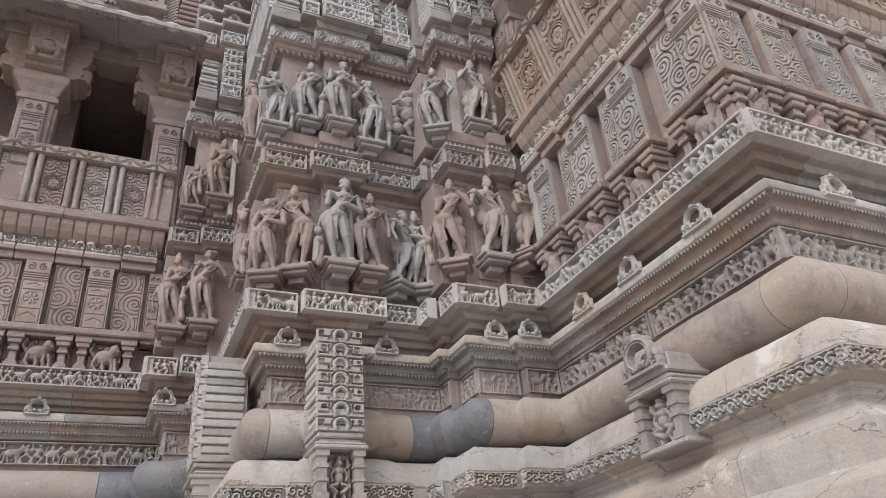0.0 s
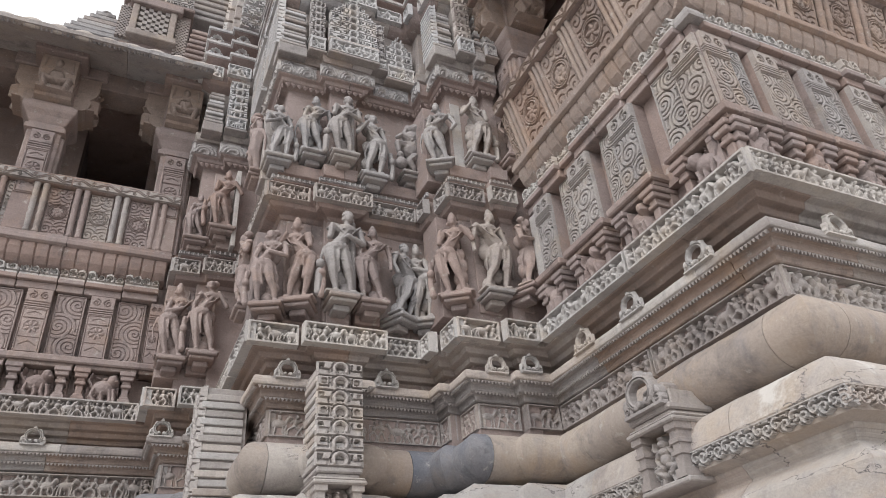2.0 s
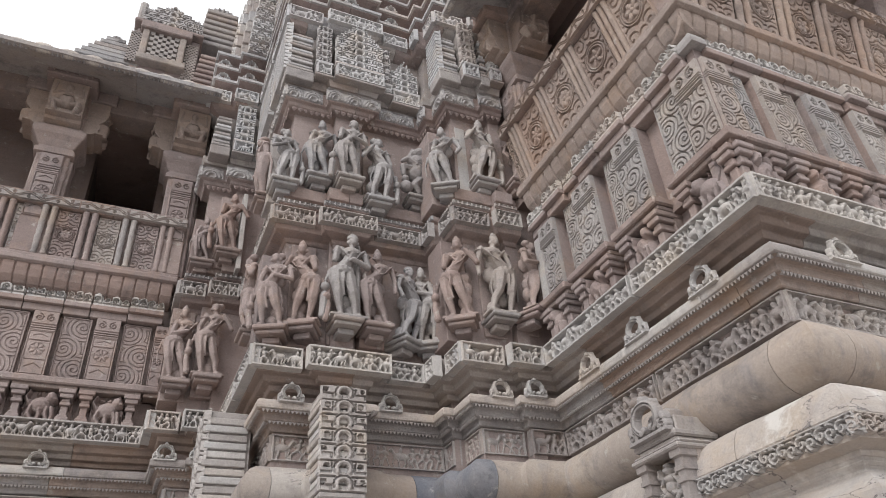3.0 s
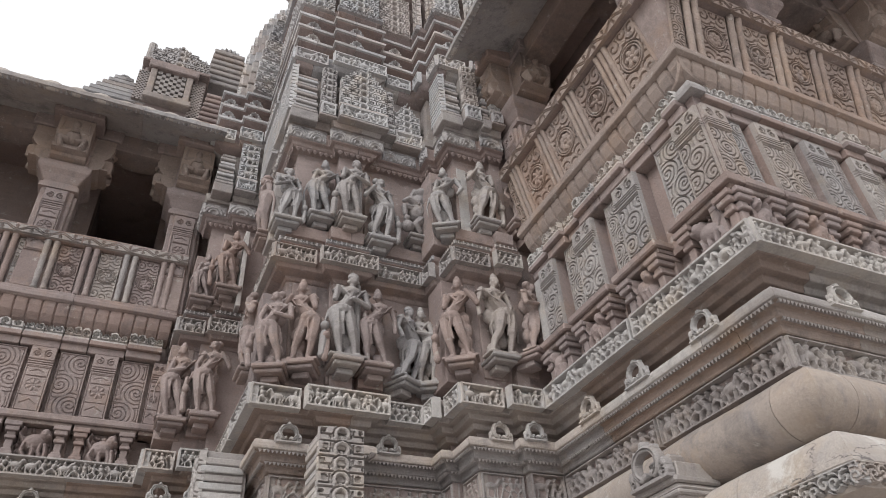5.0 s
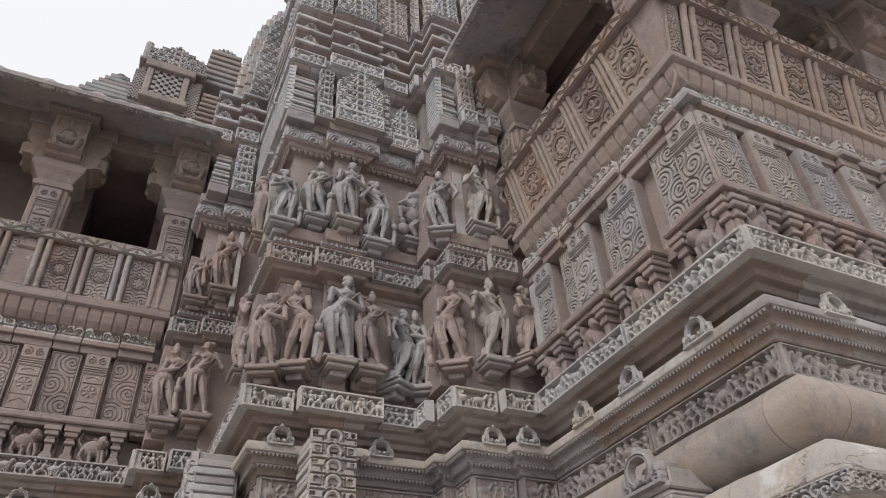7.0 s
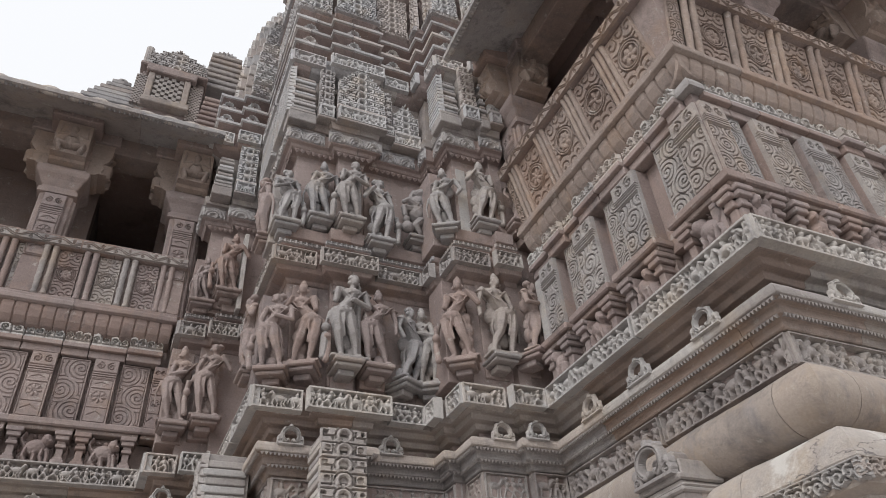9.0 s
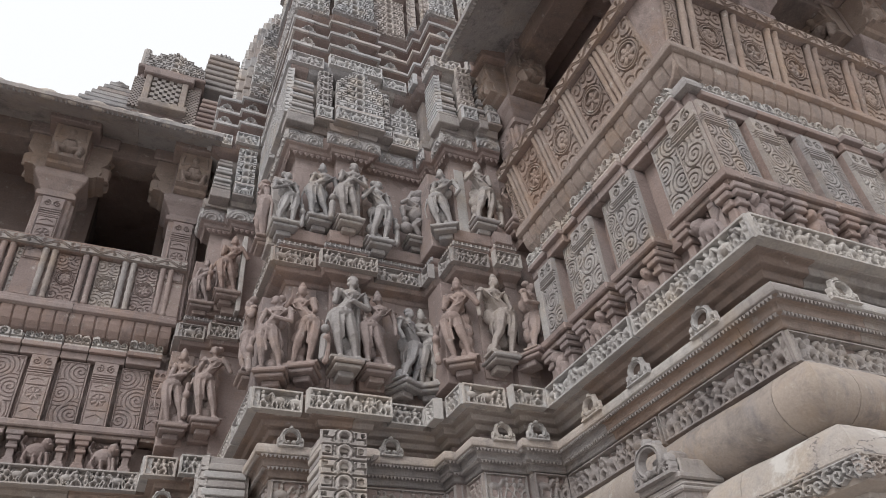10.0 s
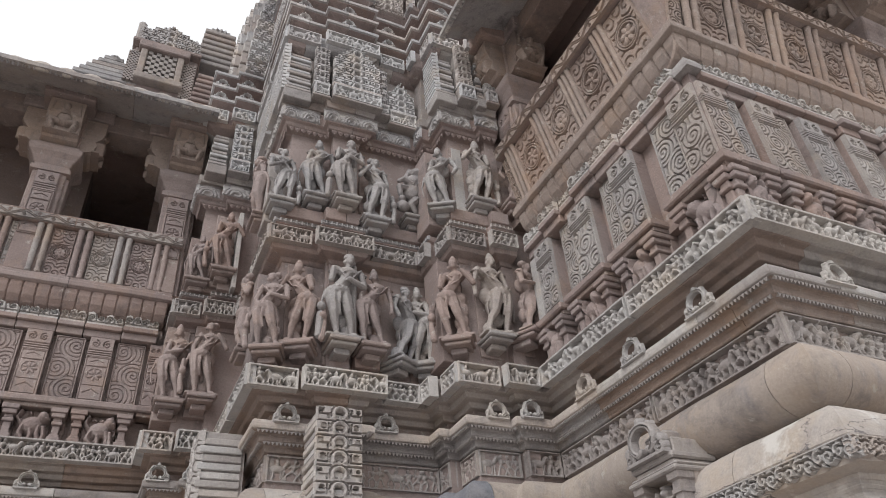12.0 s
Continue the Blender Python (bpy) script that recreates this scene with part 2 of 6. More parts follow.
# ---- carved relief: a grid of heights, in metres ----
class Relief:
    def __init__(self, w, h, res=0.008):
        self.w, self.h = w, h
        nx, ny = max(3, int(w / res)), max(3, int(h / res))
        self.x, self.y = np.meshgrid(np.linspace(0, w, nx), np.linspace(0, h, ny))
        self.z = np.zeros_like(self.x)

    def ellipse(self, cx, cy, rx, ry, ang=0.0, a=1.0):
        c, s = math.cos(ang), math.sin(ang)
        dx, dy = self.x - cx, self.y - cy
        q = ((c * dx + s * dy) / rx) ** 2 + ((-s * dx + c * dy) / ry) ** 2
        self.z = np.where(q < 1, np.maximum(self.z, a * np.clip(1 - q, 0, 1) ** 0.33), self.z)

    def line(self, pts, width, a=1.0, power=2):
        for (x0, y0), (x1, y1) in zip(pts, pts[1:]):
            dx, dy = x1 - x0, y1 - y0
            d2 = dx * dx + dy * dy + 1e-12
            t = np.clip(((self.x - x0) * dx + (self.y - y0) * dy) / d2, 0, 1)
            q = ((self.x - x0 - t * dx) ** 2 + (self.y - y0 - t * dy) ** 2) / width ** 2
            self.z = np.where(q < 1, np.maximum(self.z, a * np.clip(1 - q, 0, 1) ** 0.4), self.z)

    def groove(self, pts, width, a=0.0):
        """A narrow cut along a line."""
        for (x0, y0), (x1, y1) in zip(pts, pts[1:]):
            dx, dy = x1 - x0, y1 - y0
            t = np.clip(((self.x - x0) * dx + (self.y - y0) * dy) / (dx * dx + dy * dy + 1e-12), 0, 1)
            q = ((self.x - x0 - t * dx) ** 2 + (self.y - y0 - t * dy) ** 2) / width ** 2
            self.z = np.where(q < 1, np.minimum(self.z, a + (self.z - a) * q * q), self.z)

    def rect(self, x0, y0, x1, y1, a=1.0, cut=False):
        m = (self.x >= x0) & (self.x <= x1) & (self.y >= y0) & (self.y <= y1)
        self.z = np.where(m, a if cut else np.maximum(self.z, a), self.z)

    def hole(self, cx, cy, r, a=0.0):
        m = (self.x - cx) ** 2 + (self.y - cy) ** 2 < r * r
        self.z = np.where(m, a, self.z)

    def swirl(self, centres, period, mask=None, low=0.0, high=0.9, cut=0.34):
        """Nested cut lines curling round each centre, the lines of neighbours meeting between them."""
        best = np.full_like(self.x, 1e9)
        f = np.zeros_like(self.x)
        for cx, cy, turn in centres:
            dx, dy = self.x - cx, self.y - cy
            d = np.hypot(dx, dy)
            g = d / period + turn * np.arctan2(dy, dx) / (2 * np.pi)
            f = np.where(d < best, g, f)
            best = np.minimum(best, d)
        q = np.abs((f % 1.0) - 0.5) * 2
        z = np.where(q > 1 - cut, low + (high - low) * np.clip(1 - (q - (1 - cut)) / cut * 2.2, 0, 1), high)
        self.z = z if mask is None else np.where(mask, z, self.z)

    def border(self, t, a=1.0):
        e = np.minimum(np.minimum(self.x, self.w - self.x), np.minimum(self.y, self.h - self.y))
        self.z = np.where(e < t, np.maximum(self.z, a), self.z)

    def mesh(self, name, depth, rough=0.05, deep=-0.05):
        ny, nx = self.x.shape
        rng = np.random.RandomState(nx * 31 + ny)
        z = (self.z + rough * rng.uniform(-0.5, 0.5, self.z.shape)) * depth
        away = self.z < -0.5
        z[away] = deep
        rim = np.zeros_like(away)
        rim[0, :] = rim[-1, :] = rim[:, 0] = rim[:, -1] = True
        z[rim & ~away] = -0.012
        co = np.stack([self.x, self.y, z], -1).reshape(-1, 3)
        i = (np.arange(ny - 1)[:, None] * nx + np.arange(nx - 1)[None, :]).ravel()
        f = np.stack([i, i + 1, i + nx + 1, i + nx], -1)
        f = f[~away.ravel()[f].all(axis=1)]
        me = bpy.data.meshes.new(name)
        me.vertices.add(len(co))
        me.vertices.foreach_set("co", co.ravel())
        me.loops.add(f.size)
        me.loops.foreach_set("vertex_index", f.ravel())
        me.polygons.add(len(f))
        me.polygons.foreach_set("loop_start", np.arange(0, f.size, 4))
        me.polygons.foreach_set("use_smooth", np.ones(len(f), dtype=bool))
        me.update(calc_edges=True)
        me.set_sharp_from_angle(angle=radians(38))
        return me


def place(name, me, mat, parent, m, label=""):
    if not me.materials:
        me.materials.append(mat)
    ob = new(name, me)
    ob.parent = parent
    if parent:
        ob.matrix_parent_inverse = parent.matrix_basis.inverted()
    ob.matrix_basis = m
    if label:
        tagged(ob, label)
    return ob


def carve_figures(w, h, seed, res=0.008, rim=0.10, crowd=0.36):
    """A crowded procession of small weathered forms, two-legged and four-legged, between two rims."""
    r = Relief(w, h, res)
    rnd = random.Random(seed)
    b, t = h * rim, h * (1 - rim)
    k = t - b
    # low filler behind the crowd: foliage, shields, poles
    for q in range(int(w / k * 5)):
        px, py = rnd.uniform(0, w), b + k * rnd.uniform(0.1, 0.95)
        r.ellipse(px, py, k * rnd.uniform(0.06, 0.14), k * rnd.uniform(0.04, 0.09), rnd.uniform(0, 3.1), rnd.uniform(0.25, 0.5))
    x = k * 0.22
    while x < w - k * 0.12:
        if rnd.random() < 0.68:
            lean = rnd.uniform(-0.45, 0.45)
            hx = x + lean * k * 0.25
            r.ellipse(x, b + k * 0.42, k * 0.15, k * 0.13, 0, 0.85)
            r.ellipse(hx, b + k * 0.62, k * 0.15, k * 0.19, -lean, 0.95)
            r.ellipse(x + lean * k * 0.5, b + k * 0.87, k * 0.115, k * 0.125, 0, 1.0)
            for s in (-1, 1):
                kx = x + s * k * rnd.uniform(0.08, 0.30)
                r.line([(x + s * k * 0.06, b + k * 0.40), (kx, b + k * 0.24), (kx - s * k * rnd.uniform(-0.1, 0.16), b + k * 0.02)], k * 0.082, 0.85)
                ex = hx + s * k * rnd.uniform(0.20, 0.34)
                r.line([(hx + s * k * 0.11, b + k * 0.72), (ex, b + k * rnd.uniform(0.48, 0.75)), (ex + s * k * rnd.uniform(-0.2, 0.12), b + k * rnd.uniform(0.5, 1.0))], k * 0.062, 0.8)
            if rnd.random() < 0.4:
                px = x + k * rnd.choice((-0.3, 0.3))
                r.line([(px, b + k * 0.1), (px + k * rnd.uniform(-0.15, 0.15), t)], k * 0.04, 0.7)
            x += k * crowd * rnd.uniform(1.0, 1.5)
        else:
            g = k * rnd.uniform(0.34, 0.48)
            x += g * 0.7
            s = rnd.choice((-1, 1))
            r.ellipse(x, b + k * 0.52, g, k * 0.23, rnd.uniform(-0.15, 0.15), 0.95)
            r.line([(x + s * g * 0.7, b + k * 0.6), (x + s * g * 1.05, b + k * 0.82)], k * 0.12, 0.95)
            r.ellipse(x + s * g * 1.15, b + k * 0.80, k * 0.17, k * 0.10, -s * 0.6, 1.0)
            for q in (-0.75, -0.45, 0.4, 0.75):
                r.line([(x + q * g, b + k * 0.42), (x + q * g + rnd.uniform(-0.12, 0.12) * k, b + k * 0.2), (x + q * g + rnd.uniform(-0.06, 0.1) * k, b)], k * 0.065, 0.85)
            r.line([(x - s * g * 0.9, b + k * 0.55), (x - s * g * 1.15, b + k * 0.3)], k * 0.05, 0.8)
            if rnd.random() < 0.6:
                r.ellipse(x, b + k * 0.80, k * 0.11, k * 0.16, 0.2 * s, 1.0)
                r.ellipse(x + 0.03 * k, b + k * 0.97, k * 0.08, k * 0.06, 0, 1.0)
            x += g * 0.95 + k * crowd * 0.7
    r.border(h * rim * 1.15, 1.0)
    return r


def spiral(cx, cy, r0, turns, start, flip=1, n=26):
    return [(cx + r0 * (1 - 0.86 * i / n) * math.cos(start + flip * turns * 2 * math.pi * i / n),
             cy + r0 * (1 - 0.86 * i / n) * math.sin(start + flip * turns * 2 * math.pi * i / n)) for i in range(n + 1)]


def carve_scroll(w, h, seed, res=0.0038):
    """A tall panel of nested cut lines curling from side to side inside a plain rim."""
    r = Relief(w, h, res)
    bends = max(2, round(h / w / 0.80))
    k, f = h / bends, 1 if seed % 2 else -1
    rnd = random.Random(seed)
    centres = []
    for i in range(-1, bends + 1):
        s = f * (1 if i % 2 == 0 else -1)
        centres.append((w * (0.5 - s * 0.24), k * (i + 0.5 + rnd.uniform(-0.06, 0.06)), s))
    r.swirl(centres, max(0.026, w * 0.15))
    e = w * 0.07
    edge = np.minimum(np.minimum(r.x, w - r.x), np.minimum(r.y, h - r.y))
    r.z = np.where(edge < e, 0.95, r.z)
    r.groove([(e, e), (w - e, e), (w - e, h - e), (e, h - e), (e, e)], max(0.005, w * 0.018))
    return r


def carve_medallion(w, h, seed, res=0.0042):
    """A panel with a round flower in a double cut ring and leaf curls filling its corners."""
    r = Relief(w, h, res)
    m = min(w, h)
    c, q = m * 0.33, (w / 2, h / 2)
    cut = max(0.0055, m * 0.02)
    rnd = random.Random(seed)
    centres = []
    for sx in (-1, 1):
        for sy in (-1, 1):
            centres.append((q[0] + sx * w * 0.34, q[1] + sy * h * 0.38, sx * sy))
        centres.append((q[0] + sx * w * 0.47, q[1], sx))
        centres.append((q[0], q[1] + sx * h * 0.45, -sx))
    r.swirl(centres, m * rnd.uniform(0.17, 0.20), low=0.15, high=0.8, cut=0.34)
    ring = np.hypot(r.x - q[0], r.y - q[1])
    r.z = np.where(ring < c * 1.22, 0.95, r.z)
    r.groove([(q[0] + c * 1.24 * math.cos(a * 0.2618), q[1] + c * 1.24 * math.sin(a * 0.2618)) for a in range(25)], cut)
    r.groove([(q[0] + c * 1.02 * math.cos(a * 0.2618), q[1] + c * 1.02 * math.sin(a * 0.2618)) for a in range(25)], cut * 0.8, 0.3)
    r.hole(*q, c * 0.84, 0.0)
    n = 5 + seed % 4
    for i in range(n):
        a = i * 2 * math.pi / n + seed
        r.ellipse(q[0] + c * 0.48 * math.cos(a), q[1] + c * 0.48 * math.sin(a), c * 0.36, c * (0.24 if seed % 2 else 0.18), a + (0.7 if seed % 3 == 0 else 0.25), 0.85)
    r.ellipse(*q, c * 0.20, c * 0.20, 0, 1.0)
    e = m * 0.05
    edge = np.minimum(np.minimum(r.x, w - r.x), np.minimum(r.y, h - r.y))
    r.z = np.where(edge < e, 0.9, r.z)
    return r


def carve_arch(w, h, res=0.0034):
    """A pierced horseshoe arch: a broad ring with an open eye, leaf crown, curled wings and a foot strip."""
    r = Relief(w, h, res)
    r.z[:] = -1.0
    c, k = (w / 2, h * 0.46), h * 0.335
    kx = min(k * 1.15, w * 0.30)
    rim = [(c[0] + kx * math.cos(a), c[1] + k * math.sin(a)) for a in np.linspace(-0.95, math.pi + 0.95, 24)]
    for s in (-1, 1):
        r.ellipse(c[0] + s * (kx + w * 0.07), h * 0.17, w * 0.11, h * 0.16, 0, 0.7)
        r.ellipse(c[0] + s * (kx + w * 0.11), h * 0.34, w * 0.06, h * 0.13, s * 0.4, 0.75)
        r.ellipse(c[0] + s * kx * 0.75, h * 0.76, w * 0.055, h * 0.09, s * 0.8, 0.75)
    r.ellipse(c[0], h * 0.88, w * 0.07, h * 0.115, 0, 0.9)
    r.line(rim, k * 0.25, 1.0)
    r.rect(w * 0.08, 0, w * 0.92, h * 0.085, 0.8)
    r.groove(rim, 0.0045, 0.35)
    e = ((r.x - c[0]) / (kx * 0.80)) ** 2 + ((r.y - c[1]) / (k * 0.80)) ** 2
    r.z = np.where((e < 1) & (r.y > h * 0.085), -1.0, r.z)
    for s in (-1, 1):
        r.ellipse(c[0] + s * kx * 0.34, c[1] - k * 0.66, kx * 0.22, k * 0.26, s * 0.5, 0.7)
        r.groove(spiral(c[0] + s * (kx + w * 0.08), h * 0.17, w * 0.065, 1.4, 1.2, s, 12), 0.005, 0.1)
    return r


def carve_tracery(w, h, cols, rows, res=0.0055, crest=False):
    """Courses of horseshoe arches with drilled eyes over a middle line, hooked cuts beside them, thin ledges between."""
    r = Relief(w, h, res)
    r.z[:] = 0.75
    kh = h / rows
    thin = max(0.0062, kh * 0.055)
    rad = min(w * 0.17, kh * 0.44)
    side = w / 2 - rad * 1.5
    n = max(1, round(side / (kh * 0.62)))
    for j in range(rows):
        y, cx = j * kh, w / 2
        cy = y + kh * 0.40
        r.groove([(0, y + kh * 0.9), (cx - rad * 1.25, y + kh * 0.9)], thin, -0.15)
        r.groove([(cx + rad * 1.25, y + kh * 0.9), (w, y + kh * 0.9)], thin, -0.15)
        r.line([(cx + rad * math.cos(a), cy + rad * math.sin(a)) for a in np.linspace(-0.5, math.pi + 0.5, 11)], rad * 0.36, 1.0)
        r.groove([(cx + rad * 1.42 * math.cos(a), cy + rad * 1.32 * math.sin(a)) for a in np.linspace(-0.3, math.pi + 0.3, 11)], thin, -0.1)
        r.hole(cx, cy - rad * 0.05, rad * 0.66, -0.35)
        r.rect(cx - rad * 0.3, cy - rad * 0.9, cx + rad * 0.3, cy - rad * 0.3, 0.6, cut=True)
        for s in (-1, 1):
            for i in range(n):
                q = cx + s * (rad * 1.5 + side * (i + 0.5) / n)
                e = side / n * 0.36
                if (i + j) % 2:
                    r.hole(q, cy + kh * 0.12, e * 0.62, -0.3)
                    r.groove([(q - e, cy - kh * 0.22), (q + e, cy - kh * 0.22)], thin, -0.1)
                    r.groove([(q - s * e, cy - kh * 0.22), (q - s * e, cy + kh * 0.3)], thin, -0.1)
                else:
                    r.groove([(q - e, cy + kh * 0.28), (q - e, cy - kh * 0.05), (q + e, cy - kh * 0.05), (q + e, cy - kh * 0.3)], thin * 1.15, -0.2)
                    r.hole(q + s * e * 0.4, cy + kh * 0.2, e * 0.45, -0.3)
    if crest:
        lim = h * (0.58 + 0.42 * np.clip(1.06 - np.abs(r.x - w / 2) / (w / 2), 0, 1) ** 1.25)
        step = np.floor(lim / (kh * 0.5)) * kh * 0.5
        r.z = np.where(r.y > step + 0.01, -1.0, r.z)
    return r


def carve_scales(w, h, res=0.008):
    """A row of half-round leaf scales hanging from a rim."""
    r = Relief(w, h, res)
    r.z[:] = 0.2
    n = max(1, round(w / (h * 1.5)))
    k = w / n
    for i in range(n):
        cx = (i + 0.5) * k
        for q, a in ((0.47, 0.55), (0.33, 0.8), (0.18, 1.0)):
            r.line([(cx + k * q * math.cos(t), h * 0.12 + h * 1.6 * q * math.sin(t)) for t in np.linspace(0, math.pi, 9)], k * 0.06, a)
        for t in np.linspace(0.3, math.pi - 0.3, 5):
            r.line([(cx + k * 0.36 * math.cos(t), h * 0.12 + h * 1.2 * 0.36 * math.sin(t)), (cx + k * 0.46 * math.cos(t), h * 0.12 + h * 1.55 * 0.46 * math.sin(t))], k * 0.03, 0.7)
    r.rect(0, h * 0.92, w, h, 0.9)
    return r


def carve_leaves(w, h, s):
    """A running edge of curled leaves with drilled gaps and a hanging lower line."""
    r = Relief(w, h, 0.0045)
    rnd = random.Random(s)
    n = max(1, round(w / (h * 1.15)))
    k = w / n
    centres = []
    for i in range(-1, n + 1):
        centres.append(((i + 0.30) * k, h * rnd.uniform(0.48, 0.58), 1))
        centres.append(((i + 0.78) * k, h * rnd.uniform(0.34, 0.48), -1))
    r.swirl(centres, h * 0.24, high=0.85, cut=0.5)
    for i in range(n):
        r.hole((i + 0.55) * k, h * rnd.uniform(0.62, 0.74), h * 0.09, -0.1)
        r.hole((i + 0.02) * k + h * 0.1, h * rnd.uniform(0.25, 0.4), h * 0.08, -0.1)
    r.z = np.where(r.y < h * (0.10 + 0.10 * np.sin(r.x / k * 2 * math.pi + s)), 0.0, r.z)
    r.rect(0, h * 0.88, w, h, 0.95)
    return r


def carve_stripes(w, h, s=0):
    """Thin stacked ledges."""
    r = Relief(w, h, 0.007)
    k = 0.055
    r.z = np.where((r.y % k) < k * 0.68, 0.9, 0.05)
    return r


def carve_creature(w, h, s):
    """One or two stocky worn creatures filling a low panel."""
    r = Relief(w, h, 0.008)
    rnd = random.Random(s)
    n = max(1, round(w / (h * 1.15)))
    k = w / n
    for i in range(n):
        cx, f = (i + 0.5) * k, rnd.choice((-1, 1))
        for q in range(16):
            r.ellipse(cx + rnd.uniform(-0.5, 0.5) * k, h * rnd.uniform(0.05, 0.98), k * rnd.uniform(0.05, 0.11), h * rnd.uniform(0.04, 0.08), rnd.uniform(0, 3), rnd.uniform(0.25, 0.5))
        r.ellipse(cx, h * 0.48, k * 0.34, h * 0.27, f * 0.25, 0.9)
        r.ellipse(cx + f * k * 0.26, h * 0.72, k * 0.17, h * 0.2, 0, 1.0)
        r.ellipse(cx + f * k * 0.38, h * 0.66, k * 0.09, h * 0.08, 0, 1.0)
        r.line([(cx - f * k * 0.3, h * 0.5), (cx - f * k * 0.44, h * 0.7), (cx - f * k * 0.36, h * 0.9)], h * 0.05, 0.7)
        for q in (-0.25, -0.05, 0.2, 0.32):
            r.line([(cx + q * k, h * 0.4), (cx + (q + rnd.uniform(-0.08, 0.08)) * k, h * 0.2), (cx + (q + 0.05 * f) * k, h * 0.03)], h * 0.08, 0.85)
        for q in range(5):
            r.ellipse(cx + rnd.uniform(-0.4, 0.4) * k, h * rnd.uniform(0.1, 0.9), k * 0.07, h * 0.06, rnd.uniform(0, 3), 0.6)
    return r


def carve_beads(w, h):
    """A row of small sunk squares with studs."""
    r = Relief(w, h, 0.006)
    r.z[:] = 0.9
    n = max(1, round(w / (h * 0.95)))
    for i in range(n):
        cx = (i + 0.5) * w / n
        r.rect(cx - h * 0.32, h * 0.2, cx + h * 0.32, h * 0.8, 0.0, cut=True)
        r.ellipse(cx, h / 2, h * 0.2, h * 0.2, 0, 0.7)
    return r


def band(path, out, h0, h1, maker, depth, mat, parent, name="relief_panel", gap=0.004, shortest=0.05, longest=0.6, label="", side_maker=None):
    """Carved slabs along every face of a path, set `out` modules from it."""
    ns = normals_of(path)
    for i, (n, (x0, y0), (x1, y1)) in enumerate(zip(ns, path, path[1:])):
        far = out + 0.85 * depth / U
        a, b = offset_at(path, i, ns, far), offset_at(path, i + 1, ns, far)
        a, b = [(q[0] - n[0] * (far - out), q[1] - n[1] * (far - out)) for q in (a, b)]
        d = math.hypot(b[0] - a[0], b[1] - a[1])
        if d < shortest:
            continue
        side = abs(n[0]) > 0.5
        k = max(1, math.ceil(d / longest))
        for j in range(k):
            f = j / k
            px, py = a[0] + (b[0] - a[0]) * f, a[1] + (b[1] - a[1]) * f
            w = d / k - gap
            g = gap / 2
            px, py = (px, py - g) if side else (px + g, py)
            r = (side_maker if side and side_maker else maker)(U * w, U * (h1 - h0), i * 7 + j)
            place(name, r.mesh(name, depth), mat, parent, facing(px, py, h0, side), label)


def box(bm, x0, x1, y0, y1, z0, z1, bevel=0.0):
    """A box between the given bounds, in metres, with cut edges."""
    got = bmesh.ops.create_cube(bm, size=1.0, matrix=Matrix.Translation(((x0 + x1) / 2, (y0 + y1) / 2, (z0 + z1) / 2)) @ Matrix.Diagonal((x1 - x0, y1 - y0, z1 - z0, 1)))
    if bevel:
        es = {e for v in got["verts"] for e in v.link_edges}
        bmesh.ops.bevel(bm, geom=list(es), offset=bevel, segments=1, affect="EDGES")
    return got


def local_box(name, F, b, mat, parent, bevel=0.006, label=""):
    """A box in a face's own frame: along, height, out, in modules."""
    s0, s1, h0, h1, p0, p1 = [U * v for v in b]
    bm = bmesh.new()
    box(bm, s0, s1, h0, h1, p0, p1, bevel)
    ob = part(name, bm, mat, parent, label)
    ob.matrix_basis = F
    return ob


# ---- the plan, in modules: x to the east, y into the temple, outer faces at frieze height ----
BAY_W = [(-4.0, 2.92), (0.10, 2.92)]
STEP = [(0.10, 2.92), (0.10, 2.74), (0.22, 2.74), (0.22, 2.70), (0.353, 2.70)]
PIER = [(0.353, 2.10), (0.523, 2.10), (0.523, 2.06), (0.775, 2.06), (0.775, 2.10), (0.95, 2.10)]
TURN = [(0.95, 2.02), (0.99, 2.02), (0.99, 1.895), (1.155, 1.895), (1.155, 1.86), (1.29, 1.86)]
BAY_E = [(1.29, 0.89), (5.5, 0.89)]
WHOLE = BAY_W + STEP[1:] + PIER + TURN + BAY_E
BODY = STEP + PIER + TURN
PIER_T = [(0.353, 2.10), (0.528, 2.10), (0.528, 2.06), (0.812, 2.06), (0.812, 2.10), (0.95, 2.10)]
BODY_T = STEP + PIER_T + TURN
EAST = [(1.29, 1.86)] + BAY_E

ground = mesh_object("ground", [(-2500, -2500, 0), (2500, -2500, 0), (2500, 2500, 0), (-2500, 2500, 0)], [(0, 1, 2, 3)], EARTH)
tagged(ground, "pale dusty stone ground round the temple", "ground", kind="structure")

core = thing("wall_core", "inner masonry of the brown sandstone temple wall", "wall", kind="structure")
sweep("masonry", BODY, [(-0.085, -0.70), (-0.085, 3.15)], PINK, core, back=-0.22)
sweep("masonry", [(0.353, 2.70)] + PIER + TURN, [(-0.085, 3.15), (-0.085, 4.40)], PINK, core, back=-0.22)
for x0, x1, y0, y1, top in ((0.13, 0.5, 3.06, 3.4, 3.0), (0.5, 1.2, 2.3, 3.3, 4.36), (1.16, 1.34, 2.0, 3.0, 4.36), (1.27, 1.5, 1.955, 2.1, 2.86), (0.09, 0.3, 3.035, 3.2, 1.78)):
    bm = bmesh.new()
    bmesh.ops.create_cube(bm, size=1, matrix=Matrix.Translation((U * (x0 + x1) / 2, U * (y0 + y1) / 2, Z(top) / 2)) @ Matrix.Diagonal((U * (x1 - x0), U * (y1 - y0), Z(top), 1)))
    part("masonry", bm, PINK, core)
sweep("masonry", BAY_W, [(-0.10, -0.70), (-0.10, 1.78)], PINK, core, back=-0.3)
